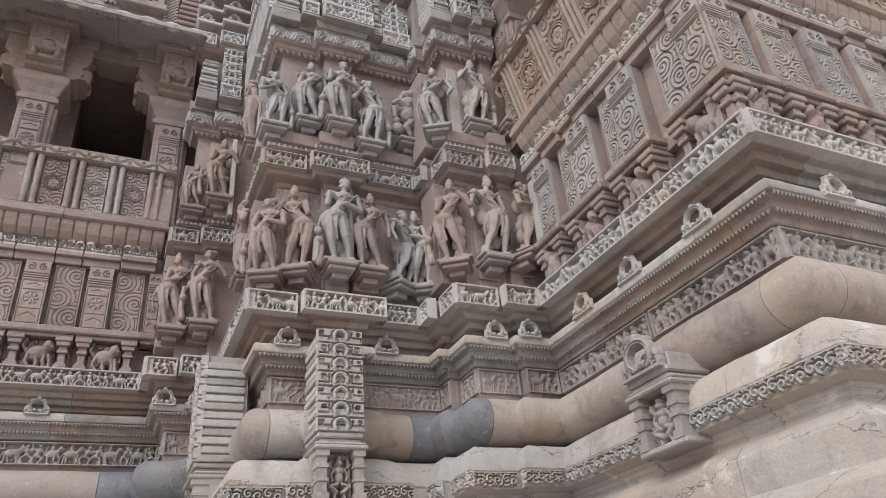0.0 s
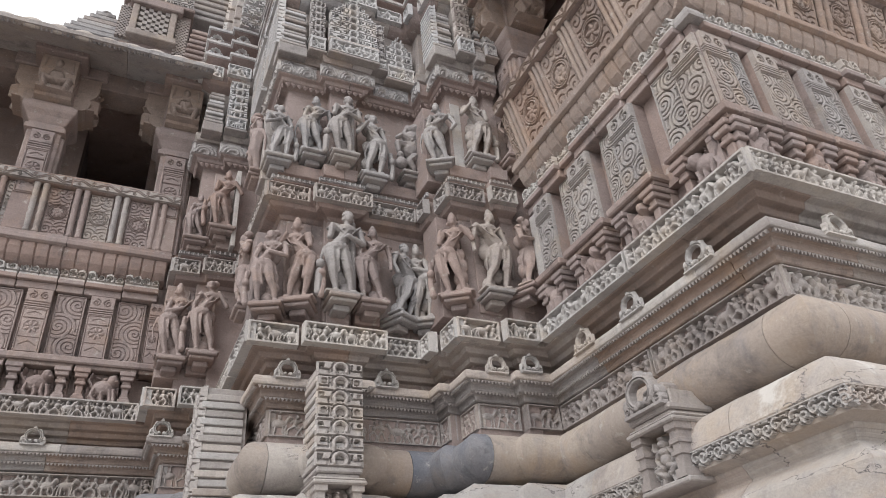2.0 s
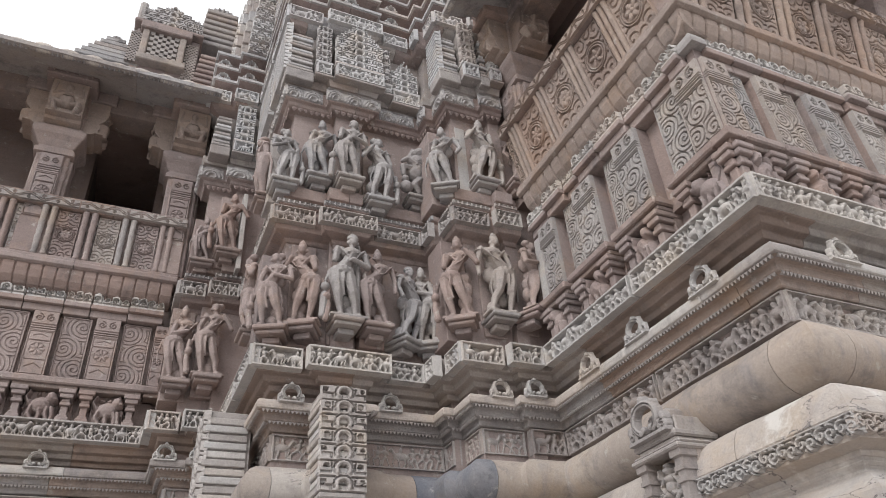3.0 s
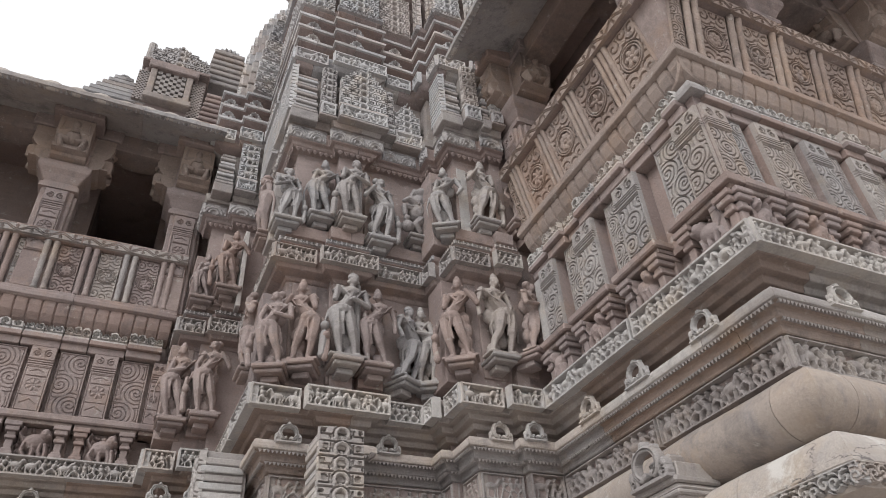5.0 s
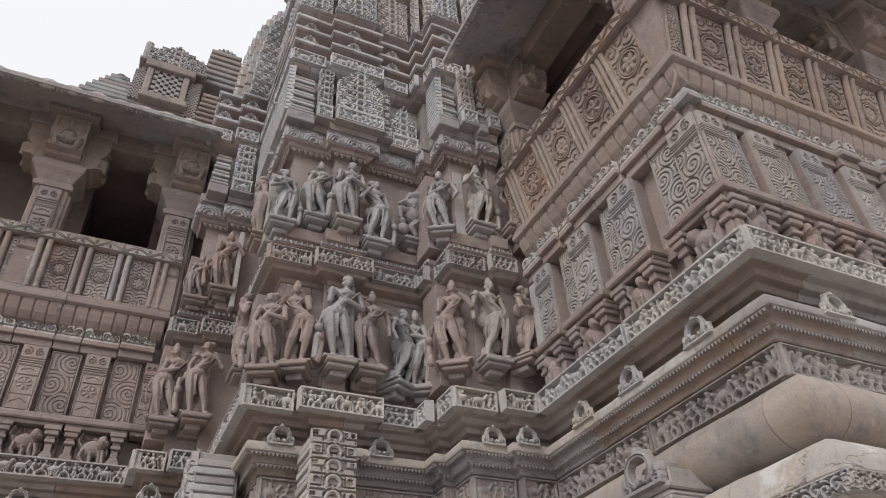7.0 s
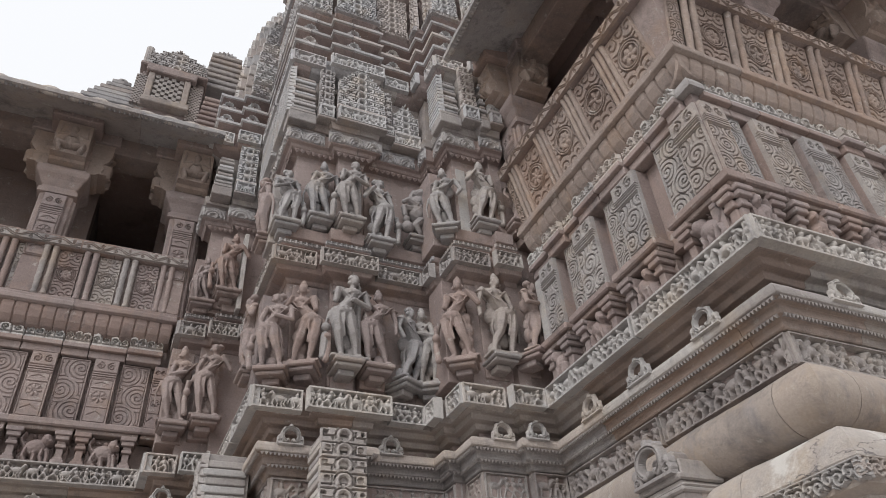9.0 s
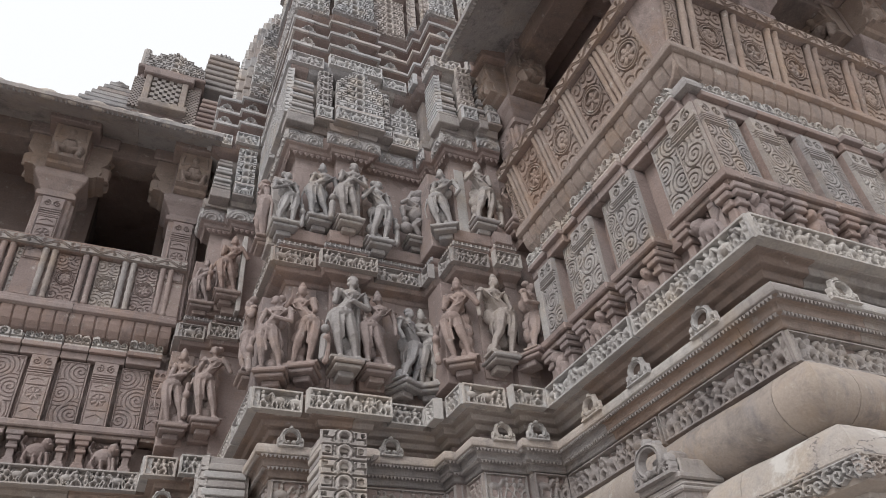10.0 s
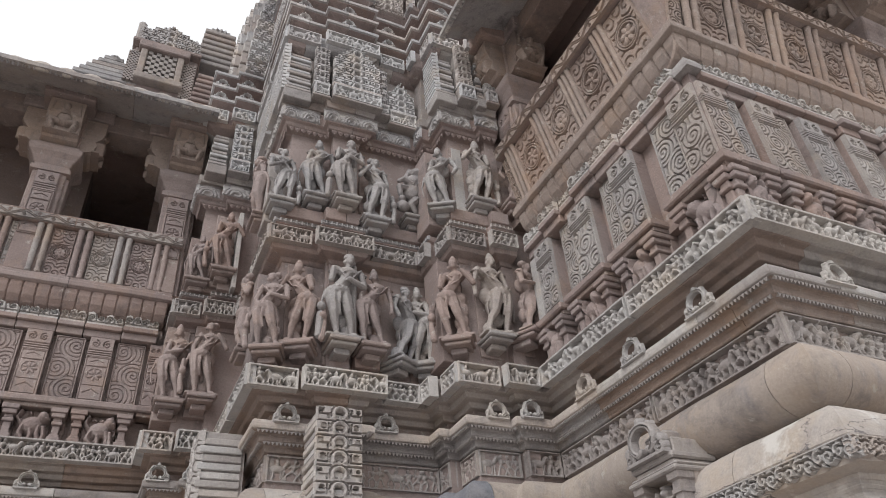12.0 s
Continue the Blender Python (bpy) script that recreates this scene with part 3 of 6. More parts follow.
sweep("masonry", EAST, [(-0.10, -0.70), (-0.10, 1.78)], PINK, core, back=-0.3)

# base: slab, torus, carved band, cornice, frieze
plinth = thing("plinth", "lowest weathered sandstone courses on the ground", "plinth", kind="structure")
course("plinth", WHOLE, [(0.34, -0.70), (0.34, -0.45), (0.26, -0.40), (0.26, -0.12), (0.31, -0.08), (0.31, 0.02), (0.22, 0.05), (0.2, 0.12)], BASE, plinth, 0.5, 3)
course("plinth", WHOLE, [(0.16, 0.12), (0.15, 0.19), (0.125, 0.212), (0.052, 0.224), (0.048, 0.31), (0.04, 0.318), (0.010, 0.343), (-0.004, 0.348), (-0.004, 0.358), (0.004, 0.362), (0.004, 0.372), (0.014, 0.376), (0.014, 0.386)], BASE, plinth, 0.5, 4)
slab = thing("base_slab", "sloping buff sandstone slab with a carved leaf edge", "moulding", kind="structure")
course("slab", WHOLE, [(0.0, 0.38), (0.03, 0.39), (0.048, 0.395), (0.048, 0.44), (0.052, 0.446), (0.05, 0.458), (0.044, 0.478), (0.034, 0.498), (0.02, 0.514), (0.0, 0.526), (-0.03, 0.533), (-0.09, 0.535)], BASE, slab, 0.45, 5, worn=0, smooth=True)
band(WHOLE, 0.046, 0.397, 0.440, lambda w, h, s: carve_leaves(w, h, s), 0.045, PALE, slab, "leaf_edge")
torus = thing("torus_moulding", "rounded sandstone roll of tan and blue-grey blocks", "moulding", kind="structure")
roll = [(-0.075 + 0.085 * math.cos(a), 0.625 + 0.075 * math.sin(a)) for a in np.linspace(-1.9, 1.9, 15)]
for k, run in enumerate(stones(WHOLE, 0.30, 8)):
    mx, my = run[len(run) // 2]
    recess = 0.84 < mx < 1.3 and my > 1.8
    sweep("block", run, roll, (SLATE if mx < 1.06 else (ORANGE, TORUS)[k % 2]) if recess else (SLATE if 0.0 < mx < 0.3 else (BASE, TORUS)[k % 2] if mx < 0.8 else TORUS), torus, smooth=True)
relief = thing("figure_band", "recessed sandstone band of worn small carved forms", "frieze", kind="structure")
course("band", WHOLE, [(-0.105, 0.70), (-0.105, 0.815)], BUFF, relief, 0.6, 9, worn=0)
band(WHOLE, -0.103, 0.722, 0.812, lambda w, h, s: carve_figures(w, h, s + 40), 0.06, BUFF, relief)
cornice = thing("cornice", "projecting sandstone cornice with saw-tooth undersides", "cornice", kind="structure")
course("cornice", WHOLE, [(-0.10, 0.812), (-0.075, 0.815), (-0.072, 0.835), (-0.05, 0.84), (-0.048, 0.862), (-0.024, 0.867), (-0.06, 0.87)], [TAN, BUFF, TAN], cornice, 0.5, 10, worn=0.003)
course("lip", WHOLE, [(-0.07, 0.868), (-0.02, 0.8685), (-0.017, 0.874), (-0.017, 0.890), (-0.026, 0.902), (-0.07, 0.906), (-0.13, 0.908)], [PALE, BUFF, PALE], cornice, 0.62, 10, "lip", worn=0.003)
frieze = thing("procession_frieze", "pale sandstone frieze of small carved processions", "frieze", kind="structure")
course("frieze", WHOLE, [(-0.12, 0.906), (-0.108, 0.926), (-0.088, 0.928), (-0.086, 0.943), (-0.062, 0.945), (-0.058, 0.963), (-0.034, 0.966), (-0.030, 0.984), (-0.006, 0.986), (-0.006, 1.068), (-0.03, 1.072), (-0.1, 1.078)], [TAN, BUFF, TAN], frieze, 0.5, 11, worn=0.002)
band(WHOLE, -0.004, 0.989, 1.067, lambda w, h, s: carve_figures(w, h, s, 0.006), 0.065, PALE, frieze)

# pier body above the frieze: middle band, cap, upper tiers
middle = thing("middle_band", "stepped sandstone string course with a carved face", "frieze", kind="structure")
course("middle", BODY, [(-0.12, 1.53), (-0.08, 1.55), (-0.075, 1.565), (-0.035, 1.575), (-0.03, 1.59), (-0.03, 1.665), (-0.05, 1.67), (-0.055, 1.69), (-0.04, 1.695), (-0.04, 1.72), (-0.1, 1.735)], PINK, middle, 0.4, 12, worn=0.002)
band(BODY, -0.028, 1.592, 1.663, lambda w, h, s: carve_figures(w, h, s + 9, 0.006), 0.05, BUFF, middle)
band(BODY, -0.038, 1.697, 1.718, lambda w, h, s: carve_beads(w, h), 0.016, GREY, middle, "bead_strip")
upper = thing("upper_string_course", "stepped grey sandstone course over the middle band", "moulding", kind="structure")
course("upper", BODY, [(-0.11, 1.735), (-0.06, 1.75), (-0.055, 1.80), (-0.08, 1.805), (-0.11, 1.82)], PINK, upper, 0.4, 13, worn=0.002)
cap = thing("cap_course", "heavy sandstone cap course with leaf scales", "cornice", kind="structure")
course("cap", BODY_T, [(-0.13, 2.17), (-0.09, 2.185), (-0.085, 2.22), (-0.05, 2.235), (-0.045, 2.25), (-0.03, 2.255), (-0.03, 2.325), (-0.06, 2.335), (-0.12, 2.345)], PINK, cap, 0.4, 14, worn=0.002)
band(BODY_T, -0.028, 2.258, 2.322, lambda w, h, s: carve_scales(w, h), 0.03, GREY, cap)

# leaf-shaped teeth hanging under the cap
bm = bmesh.new()
ns = normals_of(BODY_T)
for i, n in enumerate(ns):
    a, b = offset_at(BODY_T, i, ns, -0.062), offset_at(BODY_T, i + 1, ns, -0.062)
    d = math.hypot(b[0] - a[0], b[1] - a[1])
    F = facing(a[0], a[1], 2.226, abs(n[0]) > 0.5)
    k = max(1, int(d / 0.024))
    for j in range(k):
        c, w = U * d * (j + 0.5) / k, U * d / k * 0.47
        vs = [bm.verts.new(F @ Vector(q)) for q in ((c - w, 0.012, 0.02), (c + w, 0.012, 0.02), (c + w * 0.8, -0.016, 0.016), (c, -0.036, 0.01), (c - w * 0.8, -0.016, 0.016), (c, -0.008, 0.028))]
        for t in ((0, 5, 1), (1, 5, 2), (2, 5, 3), (3, 5, 4), (4, 5, 0)):
            bm.faces.new([vs[q] for q in t])
bmesh.ops.recalc_face_normals(bm, faces=bm.faces)
tagged(part("leaf_teeth", bm, PINK, cap), kind="stuff")

# ---- upper tiers of the pier: shrine fronts, carved slabs, roof courses, tracery ----
def tracery_for(w, h, s):
    return carve_tracery(w, h, 2 * (max(1, round(w / 0.13)) // 2) + 1, max(2, round(h / 0.10)))


tier = thing("shrine_tier", "row of miniature shrine fronts in pierced grey sandstone", "relief", kind="structure")
course("footing", BODY_T, [(-0.10, 2.345), (-0.035, 2.348), (-0.025, 2.385), (-0.07, 2.39)], BUFF, tier, 0.4, 15, worn=0.002)
course("pediment_block", BODY_T, [(-0.10, 2.39), (-0.052, 2.392), (-0.055, 2.465), (-0.07, 2.72)], BUFF, tier, 0.3, 16, worn=0.002)


def striped(x0, x1, y, h0, h1):
    """Stack of thin projecting ledges, one stone each."""
    F = facing(0, y, 0)
    n = max(3, round((h1 - h0) / 0.027))
    k = (h1 - h0) / n
    for i in range(n):
        d = 0.006 * (i % 2) + 0.012 * i / n
        local_box("ledge", F, (x0 + d, x1 - d * 0.4, h0 + i * k, h0 + i * k + k * 0.66, -0.1, 0.004 - d), (BUFF, GREY, LICHEN)[i % 3], tier, 0.007)
    local_box("ledge_core", F, (x0 + 0.02, x1 - 0.02, h0, h1 - k * 0.4, -0.1, -0.024), BUFF, tier, 0)
    local_box("plain_block", F, (x0 - 0.003, x1 + 0.003, h0 - 0.06, h0 - 0.004, -0.1, 0.008), BUFF, tier, 0.008)


def mini_shrine(x0, x1, y, h0, h1, foot=0.075, crest=True):
    """A little shrine front: carved foot panel on a sill, pierced tracery above."""
    F = facing(0, y, 0)
    w = x1 - x0
    local_box("sill", F, (x0 - 0.006, x1 + 0.006, h0 - 0.012, h0, -0.1, 0.014), BUFF, tier, 0.006)
    local_box("foot_block", F, (x0, x1, h0, h0 + foot, -0.1, -0.004), BUFF, tier, 0.004)
    place("figure_panel", carve_figures(U * w, U * foot, int(x0 * 900), 0.0055).mesh("figure_panel", 0.04), LICHEN, tier, F @ Matrix.Translation((U * x0, U * h0, U * -0.003)))
    local_box("sill", F, (x0 - 0.004, x1 + 0.004, h0 + foot, h0 + foot + 0.012, -0.1, 0.012), LICHEN, tier, 0.005)
    hh = h1 - h0 - foot - 0.012
    local_box("shrine_backing", F, (x0 + 0.008, x1 - 0.008, h0 + foot, h0 + foot + hh * (0.55 if crest else 0.96), -0.1, -0.022), BUFF, tier, 0)
    r = carve_tracery(U * w, U * hh, 3, max(3, round(U * hh / 0.105)), 0.0048, crest=crest)
    place("shrine_front", r.mesh("shrine_front", 0.06), LICHEN, tier, F @ Matrix.Translation((U * x0, U * (h0 + foot + 0.012), U * -0.02)))


band([(0.353, 2.70), (0.353, 2.10)], -0.03, 2.41, 2.72, carve_stripes, 0.06, LICHEN, tier, "ledge_stack", gap=0.02)
band([(0.99, 2.02), (0.99, 1.895)], -0.03, 2.41, 2.70, carve_stripes, 0.06, LICHEN, tier, "ledge_stack", gap=0.01)
striped(0.372, 0.488, 2.105, 2.41, 2.67)
mini_shrine(0.497, 0.566, 2.088, 2.395, 2.73, 0.07, False)
mini_shrine(0.578, 0.800, 2.062, 2.385, 2.79)
mini_shrine(0.806, 0.846, 2.088, 2.385, 2.69, 0.05, False)
mini_shrine(0.852, 0.985, 2.10, 2.355, 2.655)
striped(1.0, 1.098, 1.90, 2.42, 2.68)
mini_shrine(1.108, 1.185, 1.875, 2.395, 2.775, 0.08, False)
striped(1.19, 1.23, 1.87, 2.42, 2.70)
mini_shrine(1.236, 1.292, 1.862, 2.40, 2.76, 0.07, False)
striped(0.150, 0.238, 2.71, 2.42, 2.64)
mini_shrine(0.252, 0.345, 2.69, 2.385, 2.71, 0.065, False)
slabs = thing("carved_slabs", "projecting slabs of carved pale grey sandstone", "frieze", kind="structure")
course("slab", BODY_T, [(-0.10, 2.70), (-0.055, 2.715), (-0.03, 2.73), (-0.02, 2.745), (-0.02, 2.84), (-0.05, 2.85), (-0.1, 2.86)], [BUFF, PINK, GREY], slabs, 0.25, 17, worn=0.003)
band(BODY_T, -0.017, 2.755, 2.835, lambda w, h, s: carve_figures(w, h, s + 17, 0.006), 0.04, LICHEN, slabs, gap=0.012)
roofs = thing("roof_courses", "overhanging stepped roof courses of brown sandstone", "roof", kind="structure")
for j, h in enumerate((2.862, 2.962, 3.062)):
    course("roof_slab", BODY_T, [(-0.12, h), (-0.10, h + 0.004), (-0.095, h + 0.03), (-0.045, h + 0.045), (-0.022, h + 0.05), (-0.022, h + 0.07), (-0.06, h + 0.085), (-0.12, h + 0.095)], PINK, roofs, 0.35, 20 + j, worn=0.002)
    course("roof_lip", BODY_T, [(-0.03, h + 0.051), (-0.012, h + 0.052), (-0.010, h + 0.066), (-0.03, h + 0.072)], [GREY, LICHEN], roofs, 0.35, 20 + j, "roof_lip", worn=0)
    band(BODY_T, -0.096, h + 0.006, h + 0.028, lambda w, hh, s: carve_beads(w, hh), 0.02, PINK, roofs, "tooth_strip")
PIER_UP = [(0.353, 2.70)] + PIER_T + TURN
top = thing("tower_face", "upright strips of pierced tracery on the grey temple tower", "tower", kind="structure")
for h in (3.16, 3.58, 4.0):
    course("string", PIER_UP, [(-0.12, h), (-0.09, h + 0.01), (-0.05, h + 0.03), (-0.03, h + 0.045), (-0.03, h + 0.085), (-0.1, h + 0.095)], PINK, top, 0.35, 25, worn=0.002)
    band(PIER_UP, -0.028, h + 0.046, h + 0.084, lambda w, hh, s: carve_figures(w, hh, s, 0.008), 0.03, GREY, top, "figure_strip")
    band(PIER_UP, -0.05, h + 0.096, h + 0.42, tracery_for, 0.06, LICHEN, top, "tracery_strip", gap=0.015)


# ---- bays: carved dado, seat and leaning parapet ----
def carve_wave(w, h, s=0, res=0.0042):
    """A rail's vine: a sinuous double-cut stem with a curl in every bend."""
    r = Relief(w, h, res)
    r.z[:] = 0.9
    n = 2 * max(1, round(w / (h * 2.2)))
    k = w / n
    cut = max(0.0055, h * 0.05)
    for q in (-0.09, 0.09):
        r.groove([(w * i / (n * 8), h * (0.5 + q + 0.24 * math.sin(math.pi * i / 8))) for i in range(n * 8 + 1)], cut)
    for i in range(n):
        f = 1 if i % 2 == 0 else -1
        r.groove(spiral((i + 0.5) * k, h * (0.5 - f * 0.16), h * 0.19, 1.2, f * 1.57, f, 12), cut)
    for q in (0.08, 0.92):
        r.groove([(0, h * q), (w, h * q)], cut * 0.8)
    return r


def carve_capital(w, h, s=0):
    """Flat pilaster front: leaf capital over ledges, then cut scrolls or pot and foliage."""
    r = Relief(w, h, 0.0045)
    r.z[:] = 0.6
    cut = max(0.006, w * 0.03)
    r.rect(0, h * 0.80, w, h, 0.85)
    for f in (-1, 1):
        r.groove(spiral(w * (0.5 + f * 0.23), h * 0.89, w * 0.18, 1.4, 1.5, f, 14), cut)
    for q in (0.79, 0.755, 0.72):
        r.rect(0, h * (q - 0.03), w, h * q, 1.0)
        r.groove([(0, h * q), (w, h * q)], cut * 0.9)
    e = w * 0.08
    r.groove([(e, e), (w - e, e), (w - e, h * 0.67), (e, h * 0.67), (e, e)], cut * 0.8)
    if s % 2:
        r.rect(w * 0.15, h * 0.54, w * 0.85, h * 0.56, 0.95)
        r.groove([(e, h * 0.53), (w - e, h * 0.53)], cut)
        r.groove([(w * 0.25, h * 0.6), (w * 0.5, h * 0.63), (w * 0.75, h * 0.6)], cut)
        r.hole(w / 2, h * 0.40, w * 0.3, 0.1)
        for i in range(7):
            a = i * 0.9
            r.ellipse(w / 2 + w * 0.18 * math.cos(a), h * 0.40 + w * 0.18 * math.sin(a), w * 0.12, w * 0.06, a, 0.9)
        r.groove([(e, h * 0.24), (w - e, h * 0.24)], cut)
        r.groove([(w * 0.2, h * 0.12), (w * 0.5, h * 0.18), (w * 0.8, h * 0.12)], cut)
    else:
        y0, y1 = h * 0.045, h * 0.665
        inside = (r.x > e) & (r.x < w - e) & (r.y > y0) & (r.y < y1)
        centres = [(w * 0.5, h * 0.42, 1), (w * 0.22, h * 0.17, -1), (w * 0.80, h * 0.13, 1), (w * 0.12, h * 0.60, 1), (w * 0.90, h * 0.62, -1)]
        r.swirl(centres, max(0.026, w * 0.145), inside, 0.0, 0.62)
    return r


def curved_ribs(s0, s1, step=0.052):
    """Rounded seat support, scalloped by narrow ribs: local vertices and faces in metres."""
    n = max(2, round((s1 - s0) / step)) * 10
    prof = [(-0.09, 1.645), (-0.07, 1.65), (-0.045, 1.665), (-0.024, 1.69), (-0.012, 1.72), (-0.01, 1.746)]
    verts, faces = [], []
    for i in range(n + 1):
        s = s0 + (s1 - s0) * i / n
        q = (i % 10) / 10
        dip = (0.008 if i % 10 == 0 else 0.0) - 0.0012 * math.sin(math.pi * q)
        for p, h in prof:
            verts.append((U * s, U * h, U * (p - dip)))
    m = len(prof)
    for i in range(n):
        for j in range(m - 1):
            a = i * m + j
            faces.append((a, a + m, a + m + 1, a + 1))
    return verts, faces


def lathe(bm, x, z, y0, y1, radii, n=10):
    """A turned form standing along local y."""
    rings = []
    for i, r in enumerate(radii):
        y = y0 + (y1 - y0) * i / (len(radii) - 1)
        rings.append([bm.verts.new((x + r * math.cos(2 * math.pi * k / n), y, z + r * math.sin(2 * math.pi * k / n))) for k in range(n)])
    for a, b in zip(rings, rings[1:]):
        for k in range(n):
            bm.faces.new((a[k], b[k], b[(k + 1) % n], a[(k + 1) % n]))
    bm.faces.new(rings[0])
    bm.faces.new(list(reversed(rings[-1])))


def dado(F, owner, units, seed, face, dark, pots, depth):
    """The carved dado: for each unit (pilaster start, end, panel start, end) a footing, a pilaster and a scroll panel."""
    rnd = random.Random(seed)
    for k, (a, b, c, d) in enumerate(units):
        lo, hi = min(a, c), max(b, d)
        g = F @ Matrix.Translation((U * a, U * 1.25, U * -0.022))
        place("pilaster", carve_capital(U * (b - a), U * 0.285, pots).mesh("pilaster", depth * 1.2), face if k % 2 else dark, owner, g)
        local_box("pilaster_shaft", F, (a + 0.001, b - 0.001, 1.25, 1.535, -0.11, -0.024), PINK, owner)
        g = F @ Matrix.Translation((U * c, U * 1.25, U * -0.045))
        place("scroll_panel", carve_scroll(U * (d - c), U * 0.285, k + seed).mesh("scroll_panel", depth), face, owner, g)
        local_box("panel_backing", F, (c, d, 1.25, 1.535, -0.11, -0.047), PINK, owner, 0)
        lo2, hi2 = (lo - 0.012, hi + 0.012) if min(abs(lo - 1.3125), abs(hi + 0.9125)) > 0.01 else ((lo + 0.04, hi + 0.012) if lo > 0 else (lo - 0.012, hi - 0.04))
        local_box("ledge", F, (lo2, hi2, 1.222, 1.25, -0.1, 0.0), PINK, owner, 0.012)
        local_box("footing", F, (lo2 + 0.008, hi2 - 0.008, 1.205, 1.222, -0.1, -0.015), BROWN, owner, 0.006)
        if hi - lo < 0.11:
            continue
        # squat stepped pilasterets with worn creatures between them
        for q in (lo + 0.004, hi - 0.050):
            bm = bmesh.new()
            for e, h0, h1, o in ((0.0, 1.072, 1.092, 0.004), (0.005, 1.092, 1.104, -0.004), (0.010, 1.104, 1.142, -0.014), (0.004, 1.142, 1.156, -0.004), (0.008, 1.156, 1.170, -0.008), (-0.001, 1.170, 1.188, 0.004), (-0.007, 1.188, 1.206, 0.010)):
                box(bm, U * (q + e), U * (q + 0.046 - e), U * h0, U * h1, U * -0.11, U * (o - 0.012), 0.006)
            part("pilasteret", bm, PINK, owner).matrix_basis = F
        w = hi - lo - 0.096
        g = F @ Matrix.Translation((U * (lo + 0.048), U * 1.075, U * -0.056))
        place("creature_relief", carve_creature(U * w, U * 0.13, k + seed * 5).mesh("creature_relief", 0.13), PINK, owner, g)
        local_box("creature_backing", F, (lo, hi, 1.06, 1.21, -0.11, -0.072), PINK, owner, 0)


def carve_crest(w, h, s):
    """A pale strip of looping leaves whose upper edge rises and falls."""
    r = Relief(w, h, 0.0042)
    rnd = random.Random(s)
    r.z[:] = 0.8
    cut = max(0.005, h * 0.055)
    r.groove([(0, h * 0.24), (w, h * 0.24)], cut, 0.0)
    n = max(2, round(w / (h * 0.62)))
    k = w / n
    for i in range(n):
        f = 1 if i % 2 else -1
        r.groove(spiral((i + 0.5) * k, h * 0.56, h * 0.24, 1.3, 1.57 * f, f, 14), cut, -0.1)
        r.groove([((i + 1) * k, h * 0.3), ((i + 0.9) * k, h * 0.85)], cut, 0.0)
    low = np.zeros_like(r.x)
    for i in range(n):
        c = (i + 0.5) * k
        low = np.maximum(low, np.where(np.abs(r.x - c) < k * 0.5, h * (rnd.uniform(0.74, 1.0) - 0.5 * np.abs(r.x - c) / k * 0.5), 0))
    r.z = np.where(r.y > low, -1.0, r.z)
    return r


def cap_strip(F, owner, s0, s1, seed):
    """Crisp broken strip of carved ledges over the dado."""
    rnd = random.Random(seed)
    s = s0
    while s < s1 - 0.02:
        w = min(rnd.uniform(0.09, 0.15), s1 - s)
        out = rnd.choice((-0.016, 0.002))
        local_box("cap_soffit", F, (s, s + w - 0.003, 1.54, 1.572, -0.11, out - 0.012), PINK, owner, 0.006)
        local_box("cap_block", F, (s, s + w - 0.003, 1.572, 1.592, -0.11, out + 0.006), PINK, owner, 0.005)
        local_box("cap_block", F, (s + 0.002, s + w - 0.005, 1.591, 1.63, -0.11, out - 0.014), PINK, owner, 0.005)
        g = F @ Matrix.Translation((U * (s + 0.001), U * 1.589, U * (out - 0.010)))
        place("cap_relief", carve_crest(U * (w - 0.004), U * 0.062, seed + int(s * 97)).mesh("cap_relief", 0.04), PALE, owner, g)
        s += w


